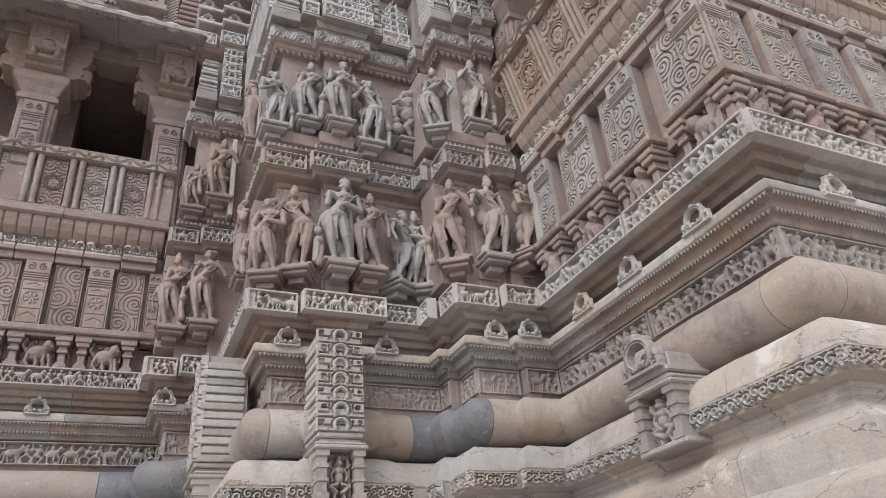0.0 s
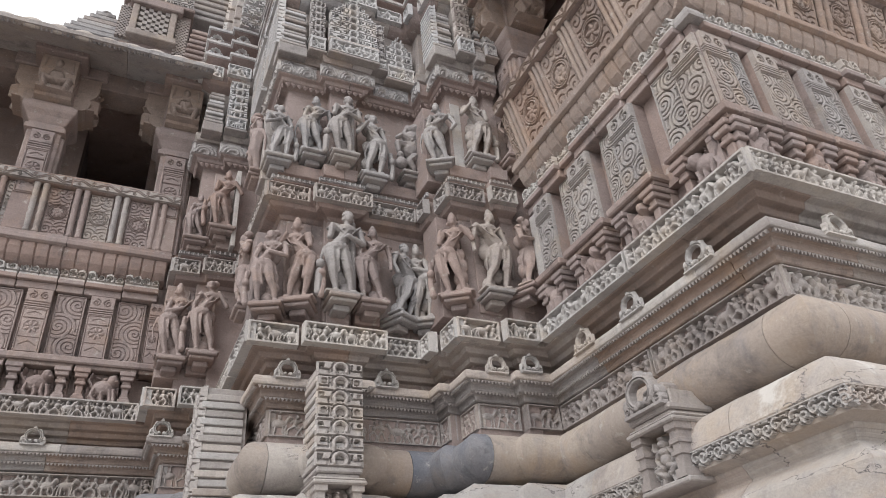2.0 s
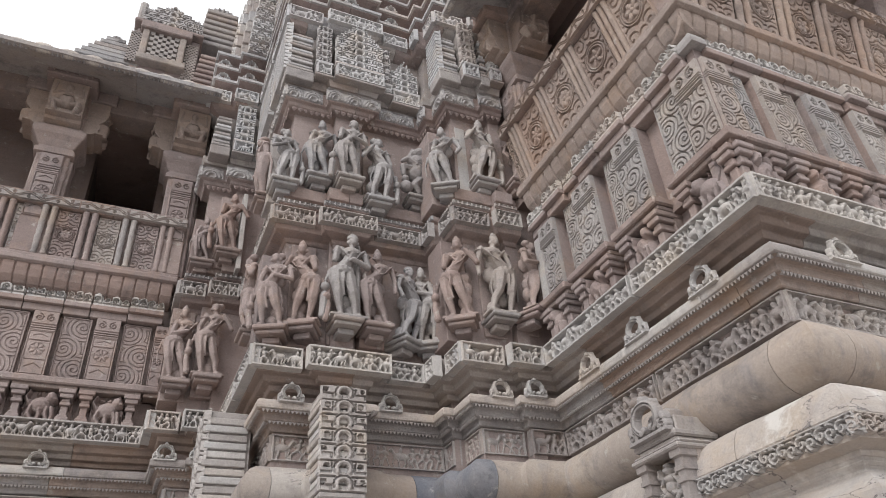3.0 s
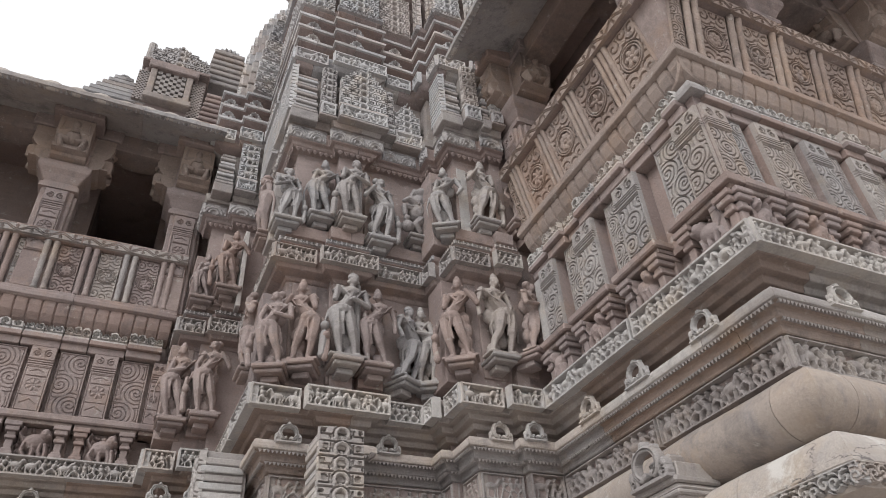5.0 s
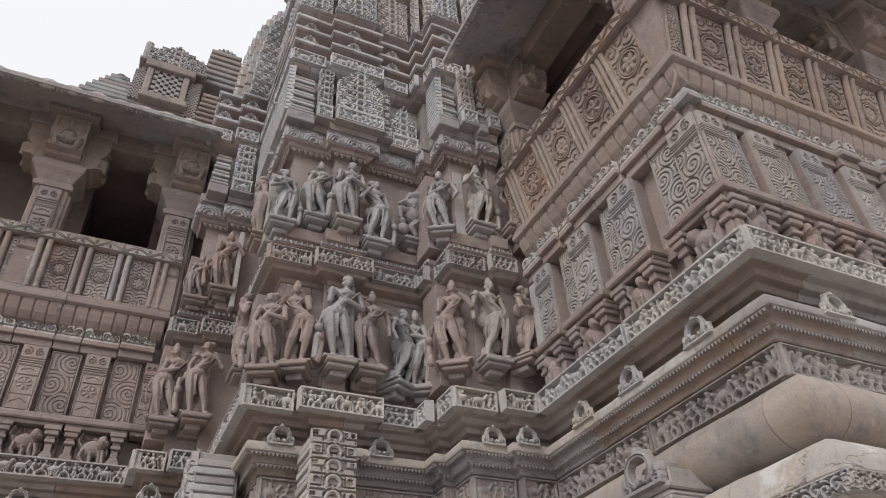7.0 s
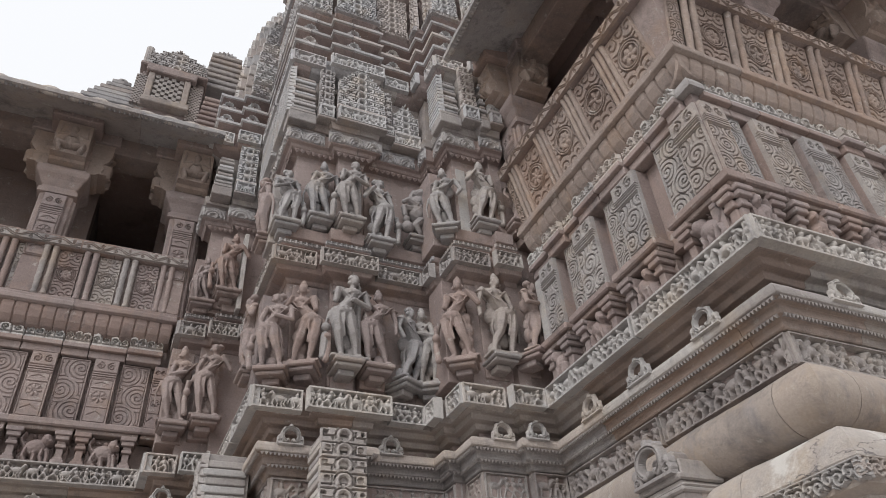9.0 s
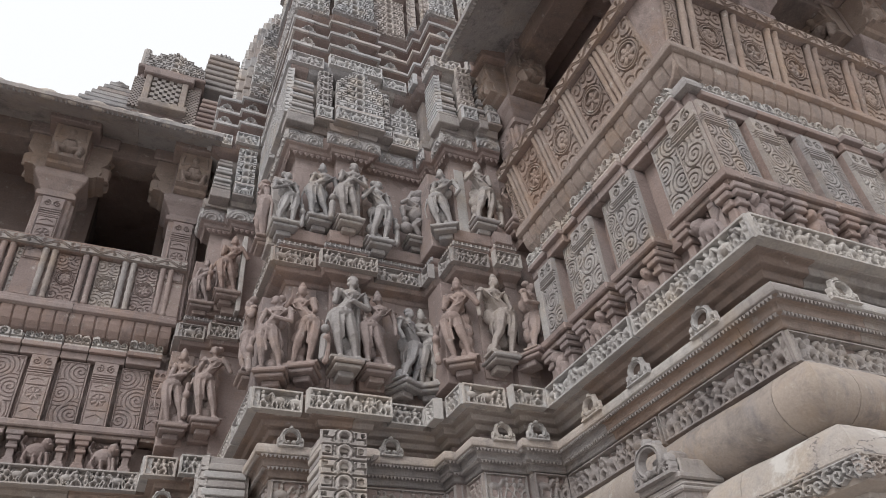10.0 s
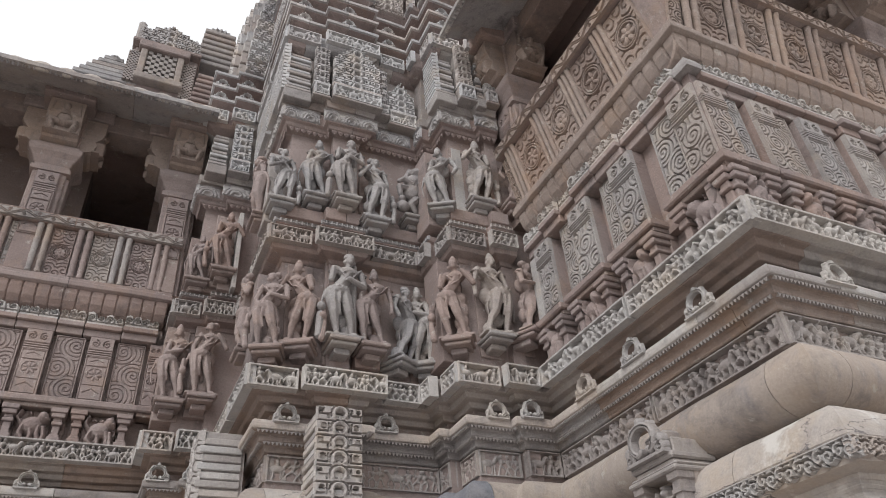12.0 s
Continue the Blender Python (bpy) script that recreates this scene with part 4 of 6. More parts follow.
def parapet(F, owner, s0, s1, first, step, lean, rail_out, seed):
    """Leaning seat-back: flower panels between pairs of turned balusters under a scrolled rail."""
    tilt = math.atan2(rail_out - lean, 0.25)
    base = F @ Matrix.Translation((0, U * 1.80, U * lean)) @ Matrix.Rotation(tilt, 4, "X")
    tall = U * 0.245 / math.cos(tilt)
    k = 0
    s = first
    while s < s1 - 0.02:
        if s0 - 0.01 < s < s1 - 0.06:
            for q in ((0.0, 0.036) if seed != 2 else (-0.002, 0.022, 0.046)):
                bm = bmesh.new()
                r = U * (0.0125 if seed != 2 else 0.0105)
                lathe(bm, U * (s + q + 0.012), U * -0.003, 0.0, tall, [r * c for c in (1.15, 1.15, 0.9, 1.0, 1.0, 1.0, 1.0, 1.13, 1.13, 0.9, 1.0, 1.0, 1.0, 1.0, 1.13, 1.13, 0.9, 1.0, 1.0, 1.0, 1.0, 1.15, 1.15)])
                part("baluster", bm, TAN if seed > 1 else (BUFF, PINK)[k % 2], owner, smooth=True).matrix_basis = base
        a, b = max(s + 0.066, s0), min(s + step - 0.006, s1)
        if k == 0 and first > s0 + 0.03:
            g = base @ Matrix.Translation((U * s0, 0.012, U * -0.016))
            place("flower_panel", carve_scroll(U * (first - s0 - 0.006), tall - 0.03, 1).mesh("flower_panel", 0.028), TAN if seed > 1 else PINK, owner, g)
        if b - a > 0.03:
            g = base @ Matrix.Translation((U * a, 0.012, U * -0.016))
            w = U * (b - a)
            me = (carve_medallion(w, tall - 0.03, k + seed) if b - a > 0.06 else carve_scroll(w, tall - 0.03, k)).mesh("flower_panel", 0.026 if seed > 1 else 0.018)
            place("flower_panel", me, TAN if seed > 1 else (PINK, BUFF)[k % 2], owner, g)
        k += 1
        s += step
    n = max(1, round((s1 - s0) / 0.5))
    for i in range(n):
        w = (s1 - s0) / n
        g = base @ Matrix.Translation((U * (s0 + i * w + 0.002), tall + 0.006, U * 0.013))
        place("rail_relief", carve_wave(U * (w - 0.004), U * 0.052 - 0.012).mesh("rail_relief", 0.014), TAN if seed > 1 else BUFF, owner, g)


FW = facing(0, 2.93, 0)
FS = facing(1.29, 0, 0, True)
FE = facing(0, 0.89, 0)

west = thing("wall_west_bay", "carved sandstone dado wall below the shaded balcony", "wall", kind="structure")
east = thing("wall_east_bay", "carved buff sandstone dado wall of the projecting bay", "wall", kind="structure")
dado(FW, west, [(-0.41 + 0.235 * i, -0.315 + 0.235 * i, -0.302 + 0.235 * i, -0.19 + 0.235 * i) for i in range(-6, 2)] + [(0.06, 0.115, 0.116, 0.118)], 2, PINK, PINK, 1, 0.012)
dado(FS, east, [(-1.022, -0.9125, -1.128, -1.027), (-1.325, -1.208, -1.402, -1.330), (-1.568, -1.450, -1.655, -1.573), (-1.80, -1.70, -1.86, -1.805)], 3, BUFF, BUFF, 0, 0.028)
dado(FE, east, [(1.3125, 1.405, 1.41, 1.485)] + [(1.515 + 0.205 * i, 1.605 + 0.205 * i, 1.61 + 0.205 * i, 1.69 + 0.205 * i) for i in range(10)], 4, BUFF, BUFF, 0, 0.028)
for F, owner, q0, q1 in ((FW, west, -2.0, 0.1), (FS, east, -1.86, -0.97), (FE, east, 1.37, 3.6)):
    local_box("recess_slab", F, (q0, q1, 1.205, 1.545, -0.112, -0.072), PINK, owner, 0)
cap_strip(FW, west, -2.0, 0.1, 5)
cap_strip(FS, east, -1.86, -0.95, 6)
cap_strip(FE, east, 1.352, 3.6, 7)
corner = [(1.29, 0.949), (1.29, 0.89), (1.351, 0.89)]
for name, prof, mat in (("ledge", [(-0.1, 1.2225), (-0.002, 1.2225), (0.0, 1.225), (0.0, 1.247), (-0.004, 1.25), (-0.1, 1.25)], PINK), ("footing", [(-0.1, 1.205), (-0.015, 1.205), (-0.015, 1.2222), (-0.1, 1.2222)], BROWN),
                        ("cap_soffit", [(-0.11, 1.54), (-0.032, 1.54), (-0.028, 1.585), (-0.11, 1.585)], PINK), ("cap_block", [(-0.11, 1.5855), (-0.002, 1.586), (0.0, 1.60), (-0.01, 1.63), (-0.03, 1.65), (-0.11, 1.652)], BUFF),
                        ("ribbed_support", [(-0.09, 1.645), (-0.05, 1.66), (-0.024, 1.69), (-0.012, 1.72), (-0.01, 1.746)], TAN), ("corner_pilaster", [(-0.1, 1.25), (-0.021, 1.25), (-0.021, 1.535), (-0.1, 1.535)], PINK)):
    sweep(name, corner, prof, mat, east, back=-0.115)
for F, own, s0, s1 in ((FW, west, -2.2, 0.1), (FS, east, -1.86, -0.90), (FE, east, 1.30, 3.7)):
    v, f = curved_ribs(s0, s1)
    ob = mesh_object("ribbed_support", v, f, PINK if own is west else TAN, own)
    ob.matrix_basis = F

SEAT_W = [(-4.0, 2.93), (0.11, 2.93)]
SEAT_E = [(1.29, 1.87), (1.29, 0.89), (5.5, 0.89)]
balcony_w = thing("balcony", "shaded sandstone balcony with carved parapet and dark opening", "balcony", "temple balconies")
balcony_e = thing("balcony", "projecting sandstone balcony with flower-panel parapet", "balcony", "temple balconies")
for own, path, mat in ((balcony_w, SEAT_W, PINK), (balcony_e, SEAT_E, TAN)):
    course("seat_slab", path, [(-0.10, 1.74), (-0.005, 1.745), (0.008, 1.752), (0.008, 1.772), (0.0, 1.778), (0.0, 1.792), (-0.015, 1.80), (-0.10, 1.805)], mat, own, 0.7, 31, "seat_slab", worn=0.002)
for own, path, rail_out in ((balcony_w, SEAT_W, 0.0), (balcony_e, SEAT_E, 0.035)):
    course("parapet_back", path, [(-0.07, 1.795), (-0.04, 1.80), (rail_out - 0.02, 2.046), (rail_out - 0.06, 2.05)], PINK, own, 0.8, 33, "parapet_back", worn=0)
    course("rail", path, [(rail_out - 0.05, 2.044), (rail_out + 0.008, 2.046), (rail_out + 0.012, 2.05), (rail_out + 0.022, 2.094), (rail_out + 0.012, 2.10), (rail_out - 0.05, 2.102)], PINK, own, 0.8, 34, "rail", worn=0.002)
parapet(FW, balcony_w, -2.2, 0.115, -0.492 - 0.164 * 10, 0.164, -0.02, 0.0, 1)
parapet(FS, balcony_e, -1.87, -0.945, -1.19 - 0.21 * 3, 0.21, -0.02, 0.035, 2)
parapet(FE, balcony_e, 1.325, 3.7, 1.385, 0.193, -0.02, 0.035, 3)


def fused(name, bm, voxel, rounds=3):
    """Melts overlapping forms into one worn mesh."""
    me = bpy.data.meshes.new(name)
    bm.to_mesh(me)
    bm.free()
    ob = new(name, me)
    rm = ob.modifiers.new("remesh", "REMESH")
    rm.mode, rm.voxel_size = "VOXEL", voxel
    sm = ob.modifiers.new("smooth", "SMOOTH")
    sm.factor, sm.iterations = 0.5, rounds
    got = bpy.data.meshes.new_from_object(ob.evaluated_get(bpy.context.evaluated_depsgraph_get()))
    bpy.data.objects.remove(ob)
    got.name = name
    got.polygons.foreach_set("use_smooth", [True] * len(got.polygons))
    return got


def square_stack(name, F, steps, mat, owner, label="", bevel=0.012):
    """A four-sided stem drawn through (half width, height) rings, with cut corners."""
    bm = bmesh.new()
    rings = []
    for q, h in steps:
        q, c = U * q, bevel
        rings.append([bm.verts.new((x, U * h, z)) for x, z in ((-q, -q + c), (-q + c, -q), (q - c, -q), (q, -q + c), (q, q - c), (q - c, q), (-q + c, q), (-q, q - c))])
    for a, b in zip(rings, rings[1:]):
        for k in range(8):
            bm.faces.new((a[k], a[(k + 1) % 8], b[(k + 1) % 8], b[k]))
    bm.faces.new(rings[0])
    bm.faces.new(list(reversed(rings[-1])))
    bmesh.ops.recalc_face_normals(bm, faces=bm.faces)
    ob = part(name, bm, mat, owner, label)
    ob.matrix_basis = F
    return ob


def carve_dwarf(w, h):
    """A squat bracket form in high relief: round belly, bent knees, arms raised to the block above."""
    r = Relief(w, h, 0.008)
    r.rect(0, h * 0.93, w, h, 0.5)
    r.rect(0, 0, w, h * 0.06, 0.6)
    r.ellipse(w * 0.5, h * 0.44, w * 0.24, h * 0.24, 0, 0.95)
    r.ellipse(w * 0.5, h * 0.62, w * 0.22, h * 0.14, 0, 0.8)
    r.ellipse(w * 0.5, h * 0.80, w * 0.14, h * 0.15, 0, 1.0)
    for s in (-1, 1):
        r.line([(w * (0.5 + s * 0.17), h * 0.64), (w * (0.5 + s * 0.40), h * 0.58), (w * (0.5 + s * 0.36), h * 0.90)], w * 0.075, 0.8)
        r.line([(w * (0.5 + s * 0.12), h * 0.28), (w * (0.5 + s * 0.36), h * 0.34), (w * (0.5 + s * 0.28), h * 0.08)], w * 0.095, 0.9)
        r.ellipse(w * (0.5 + s * 0.15), h * 0.80, w * 0.06, h * 0.08, 0, 0.7)
    r.groove([(w * 0.3, h * 0.53), (w * 0.5, h * 0.49), (w * 0.7, h * 0.53)], w * 0.02, 0.5)
    return r


def pillar(owner, x, y, side=False, floor=1.8):
    """Cross-shaped pillar with a carved front strip, a flaring capital, and bracket blocks with squat carved forms."""
    F = facing(x, y, 0, side)
    owner = square_stack("pillar", F, ((0.072, floor), (0.072, 2.355), (0.086, 2.358), (0.086, 2.383), (0.076, 2.388), (0.076, 2.402), (0.082, 2.412), (0.094, 2.437), (0.111, 2.458), (0.116, 2.472), (0.116, 2.492), (0.10, 2.498), (0.10, 2.515)), PINK, owner, "square carved sandstone pillar")
    local_box("pillar_strip", F, (-0.052, 0.052, floor, 2.352, 0.06, 0.086), PINK, owner, 0.01)
    local_box("pillar_strip", F, (0.06, 0.086, floor, 2.352, -0.052, 0.052), PINK, owner, 0.01)
    place("pillar_relief", carve_capital(U * 0.096, U * 0.36, 1).mesh("pillar_relief", 0.022), PINK, owner, F @ Matrix.Translation((U * -0.048, U * 1.985, U * 0.0865)))
    # core of the bracket and its four arms
    local_box("bracket_block", F, (-0.088, 0.088, 2.51, 2.745, -0.088, 0.088), PINK, owner, 0.012)
    for turn in (0, 1, 3):
        G = F @ Matrix.Rotation(turn * math.pi / 2, 4, "Y")
        bm = bmesh.new()
        prof = [(0.08, 2.515), (0.128, 2.525), (0.150, 2.545), (0.158, 2.575), (0.150, 2.60), (0.172, 2.625), (0.182, 2.66), (0.182, 2.735), (0.08, 2.735)]
        sides = [[bm.verts.new((U * e, U * h, U * p)) for p, h in prof] for e in (-0.078, 0.078)]
        for a in range(len(prof)):
            b = (a + 1) % len(prof)
            bm.faces.new((sides[0][a], sides[0][b], sides[1][b], sides[1][a]))
        bm.faces.new(sides[0])
        bm.faces.new(list(reversed(sides[1])))
        bmesh.ops.recalc_face_normals(bm, faces=bm.faces)
        part("bracket", bm, TAN, owner).matrix_basis = G
        place("bracket_relief", carve_dwarf(U * 0.156, U * 0.20).mesh("bracket_relief", 0.13), TAN, owner, G @ Matrix.Translation((U * -0.078, U * 2.535, U * 0.142)), "worn squat bracket carving")
    local_box("abacus", F, (-0.205, 0.205, 2.738, 2.822, -0.09, 0.09), PINK, owner, 0.012)
    local_box("abacus", F, (-0.115, 0.115, 2.74, 2.82, -0.1, 0.215), PINK, owner, 0.012)
    bm = bmesh.new()
    for i in range(4):
        c = U * (-0.084 + 0.056 * i)
        vs = [bm.verts.new(q) for q in ((c - 0.062, U * 2.812, U * 0.217), (c + 0.062, U * 2.812, U * 0.217), (c, U * 2.748, U * 0.217), (c, U * 2.79, U * 0.236))]
        for t in ((0, 2, 3), (2, 1, 3), (1, 0, 3)):
            bm.faces.new([vs[k] for k in t])
    part("tooth_strip", bm, PINK, owner).matrix_basis = F


pillar(balcony_w, -0.52, 3.03)
pillar(balcony_w, 0.06, 3.03)
pillar(balcony_w, -1.45, 3.03)
pillar(balcony_e, 1.40, 1.86, True)
pillar(balcony_e, 1.42, 1.02, True)
pillar(balcony_e, 1.98, 1.02)
pillar(balcony_e, 2.7, 1.02)


def room(owner, x0, x1, y0, y1, behind):
    """Floor, beams, ceiling and dark back walls of a balcony."""
    bm = bmesh.new()
    box(bm, U * x0, U * x1, U * y0, U * y1, Z(1.76), Z(1.80))
    part("floor_slab", bm, BROWN, owner)
    bm = bmesh.new()
    box(bm, U * x0, U * x1, U * y0, U * y1, Z(2.83), Z(2.90))
    part("ceiling_slab", bm, PINK, owner)
    for b in behind:
        bm = bmesh.new()
        box(bm, U * b[0], U * b[1], U * b[2], U * b[3], Z(1.8), Z(2.83))
        part("back_wall", bm, PINK, owner)


room(balcony_w, -3.5, 0.2, 2.96, 4.2, [(-3.5, -0.40, 3.42, 3.55), (-0.06, 0.16, 3.42, 3.55), (0.15, 0.3, 3.12, 4.2)])
room(balcony_e, 1.33, 4.6, 0.93, 2.4, [(1.75, 4.6, 1.42, 1.55), (1.62, 1.75, 1.42, 2.05), (1.345, 1.75, 2.02, 2.3), (4.5, 4.7, 0.93, 2.3)])
# added passage behind the opening, its stone coloured dark for the shade inside
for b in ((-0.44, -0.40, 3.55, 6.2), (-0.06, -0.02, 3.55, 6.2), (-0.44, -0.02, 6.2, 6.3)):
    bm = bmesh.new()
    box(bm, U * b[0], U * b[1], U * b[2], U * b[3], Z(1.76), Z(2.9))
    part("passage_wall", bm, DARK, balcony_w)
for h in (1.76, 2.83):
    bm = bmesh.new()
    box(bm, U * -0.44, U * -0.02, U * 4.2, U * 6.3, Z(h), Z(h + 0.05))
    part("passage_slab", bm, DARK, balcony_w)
local_box("beam", facing(0, 3.03, 0), (-3.4, 0.2, 2.70, 2.84, -0.07, 0.07), BROWN, balcony_w)
local_box("beam", facing(1.41, 0, 0, True), (-2.1, -0.95, 2.70, 2.84, -0.07, 0.07), BROWN, balcony_e)
local_box("beam", facing(0, 1.02, 0), (1.35, 4.5, 2.70, 2.84, -0.07, 0.07), BROWN, balcony_e)


def eave(owner, path, seed):
    """Sloping stone eave with a toothed underside and a lobed pale edge."""
    prof = [(-0.16, 2.845), (0.10, 2.775), (0.255, 2.712), (0.272, 2.70), (0.288, 2.702), (0.29, 2.722), (0.27, 2.745), (0.0, 2.84), (-0.16, 2.90)]
    course("eave_slab", path, prof, GREY, owner, 0.9, seed, "eave_slab", worn=0)
    ns = normals_of(path)
    bm = bmesh.new()
    for i, n in enumerate(ns):
        a, b = offset_at(path, i, ns, 0.272), offset_at(path, i + 1, ns, 0.272)
        d = math.hypot(b[0] - a[0], b[1] - a[1])
        side = abs(n[0]) > 0.5
        F = facing(a[0], a[1], 2.70, side)
        k = int(d / 0.022)
        for j in range(k):
            c = U * d * (j + 0.5) / k
            w = U * d / k * 0.45
            vs = [bm.verts.new(F @ Vector(q)) for q in ((c - w, 0.006, -0.03), (c + w, 0.006, -0.03), (c, 0.003, 0.034), (c, -0.022, -0.01))]
            for t in ((0, 1, 3), (1, 2, 3), (2, 0, 3)):
                bm.faces.new([vs[q] for q in t])
    tagged(part("eave_teeth", bm, GREY, owner), kind="stuff")
    bm = bmesh.new()
    rnd = random.Random(seed)
    for i, n in enumerate(ns):
        a, b = offset_at(path, i, ns, 0.27), offset_at(path, i + 1, ns, 0.27)
        d = math.hypot(b[0] - a[0], b[1] - a[1])
        F = facing(a[0], a[1], 2.722, abs(n[0]) > 0.5)
        k = max(1, int(d / 0.105))
        for j in range(k):
            c = U * d * (j + 0.5) / k
            bmesh.ops.create_icosphere(bm, subdivisions=2, radius=1.0, matrix=F @ Matrix.Translation((c, 0.0, 0.0)) @ Matrix.Diagonal((U * 0.05, U * rnd.uniform(0.02, 0.032), 0.045, 1)))
    tagged(part("eave_edge", bm, PALE, owner, smooth=True), kind="stuff")


eave(balcony_w, [(-4.0, 2.93), (0.16, 2.93)], 41)
eave(balcony_e, [(1.29, 1.82), (1.29, 0.89), (5.0, 0.89)], 42)


# ---- horseshoe arches on the cornice ----
def arch_mesh(w, h):
    me = carve_arch(w, h).mesh("arch_ornament", 0.024, deep=-0.012)
    me.materials.append(PALE)
    return me


wide, small = arch_mesh(0.285, 0.178), arch_mesh(0.205, 0.168)


def arch(me, x, y, side=False, h=0.889):
    ob = new("arch_ornament", me)
    tagged(ob, "small pale horseshoe arch carved on the cornice edge", "arch ornament", "cornice arches")
    w = max(v.co.x for v in me.vertices)
    ob.matrix_basis = facing(x, y, h, side) @ Matrix.Translation((-w / 2, 0, 0.006)) @ Matrix.Rotation(-0.05, 4, "X")


for y in (1.137, 1.421, 1.664):
    arch(wide, 1.308, y, True)
for x in (1.548, 1.86, 2.18, 2.5, 2.83):
    arch(wide, x, 0.908, False, 0.878)
for x in (0.476, 0.812):
    arch(small, x, 2.115)
for x, y in ((1.125, 1.91), (1.235, 1.875), (0.165, 2.76), (0.29, 2.72), (-0.26, 2.935), (-0.66, 2.935), (-1.06, 2.935)):
    arch(small, x, y)

roof_arch = carve_arch(0.20, 0.13, 0.005).mesh("arch_ornament", 0.035, deep=-0.015)
roof_arch.materials.append(LICHEN)
for h in (2.912, 3.012):
    for x, y in ((0.44, 2.135), (0.65, 2.095), (0.87, 2.135), (1.08, 1.93), (0.16, 2.775), (0.29, 2.735)):
        ob = tagged(new("arch_ornament", roof_arch), "small grey horseshoe arch on a roof edge", "arch ornament", "roof arches")
        ob.matrix_basis = facing(x, y, h + 0.012) @ Matrix.Translation((-0.1, 0, U * 0.012))

# saw-tooth strips below the cornice
bm = bmesh.new()
ns = normals_of(WHOLE)
for out, h in ((-0.061, 0.8395), (-0.034, 0.867)):
    for i, n in enumerate(ns):
        a, b = offset_at(WHOLE, i, ns, out), offset_at(WHOLE, i + 1, ns, out)
        lim = [min(max(q, -1.3), 3.6) for q in (a[0], b[0])]
        a, b = (lim[0], a[1]), (lim[1], b[1])
        d = math.hypot(b[0] - a[0], b[1] - a[1])
        F = facing(a[0], a[1], h, abs(n[0]) > 0.5)
        k = int(d / 0.0125)
        for j in range(k):
            c, w = U * d * (j + 0.5) / k, U * d / k * 0.5
            vs = [bm.verts.new(F @ Vector(q)) for q in ((c - w, 0.001, 0.026), (c + w, 0.001, 0.026), (c, -0.022, 0.020), (c, 0.001, -0.024))]
            for t in ((0, 2, 1), (0, 3, 2), (1, 2, 3)):
                bm.faces.new([vs[q] for q in t])
bmesh.ops.recalc_face_normals(bm, faces=bm.faces)
tagged(part("saw_teeth", bm, BUFF, cornice), kind="stuff")


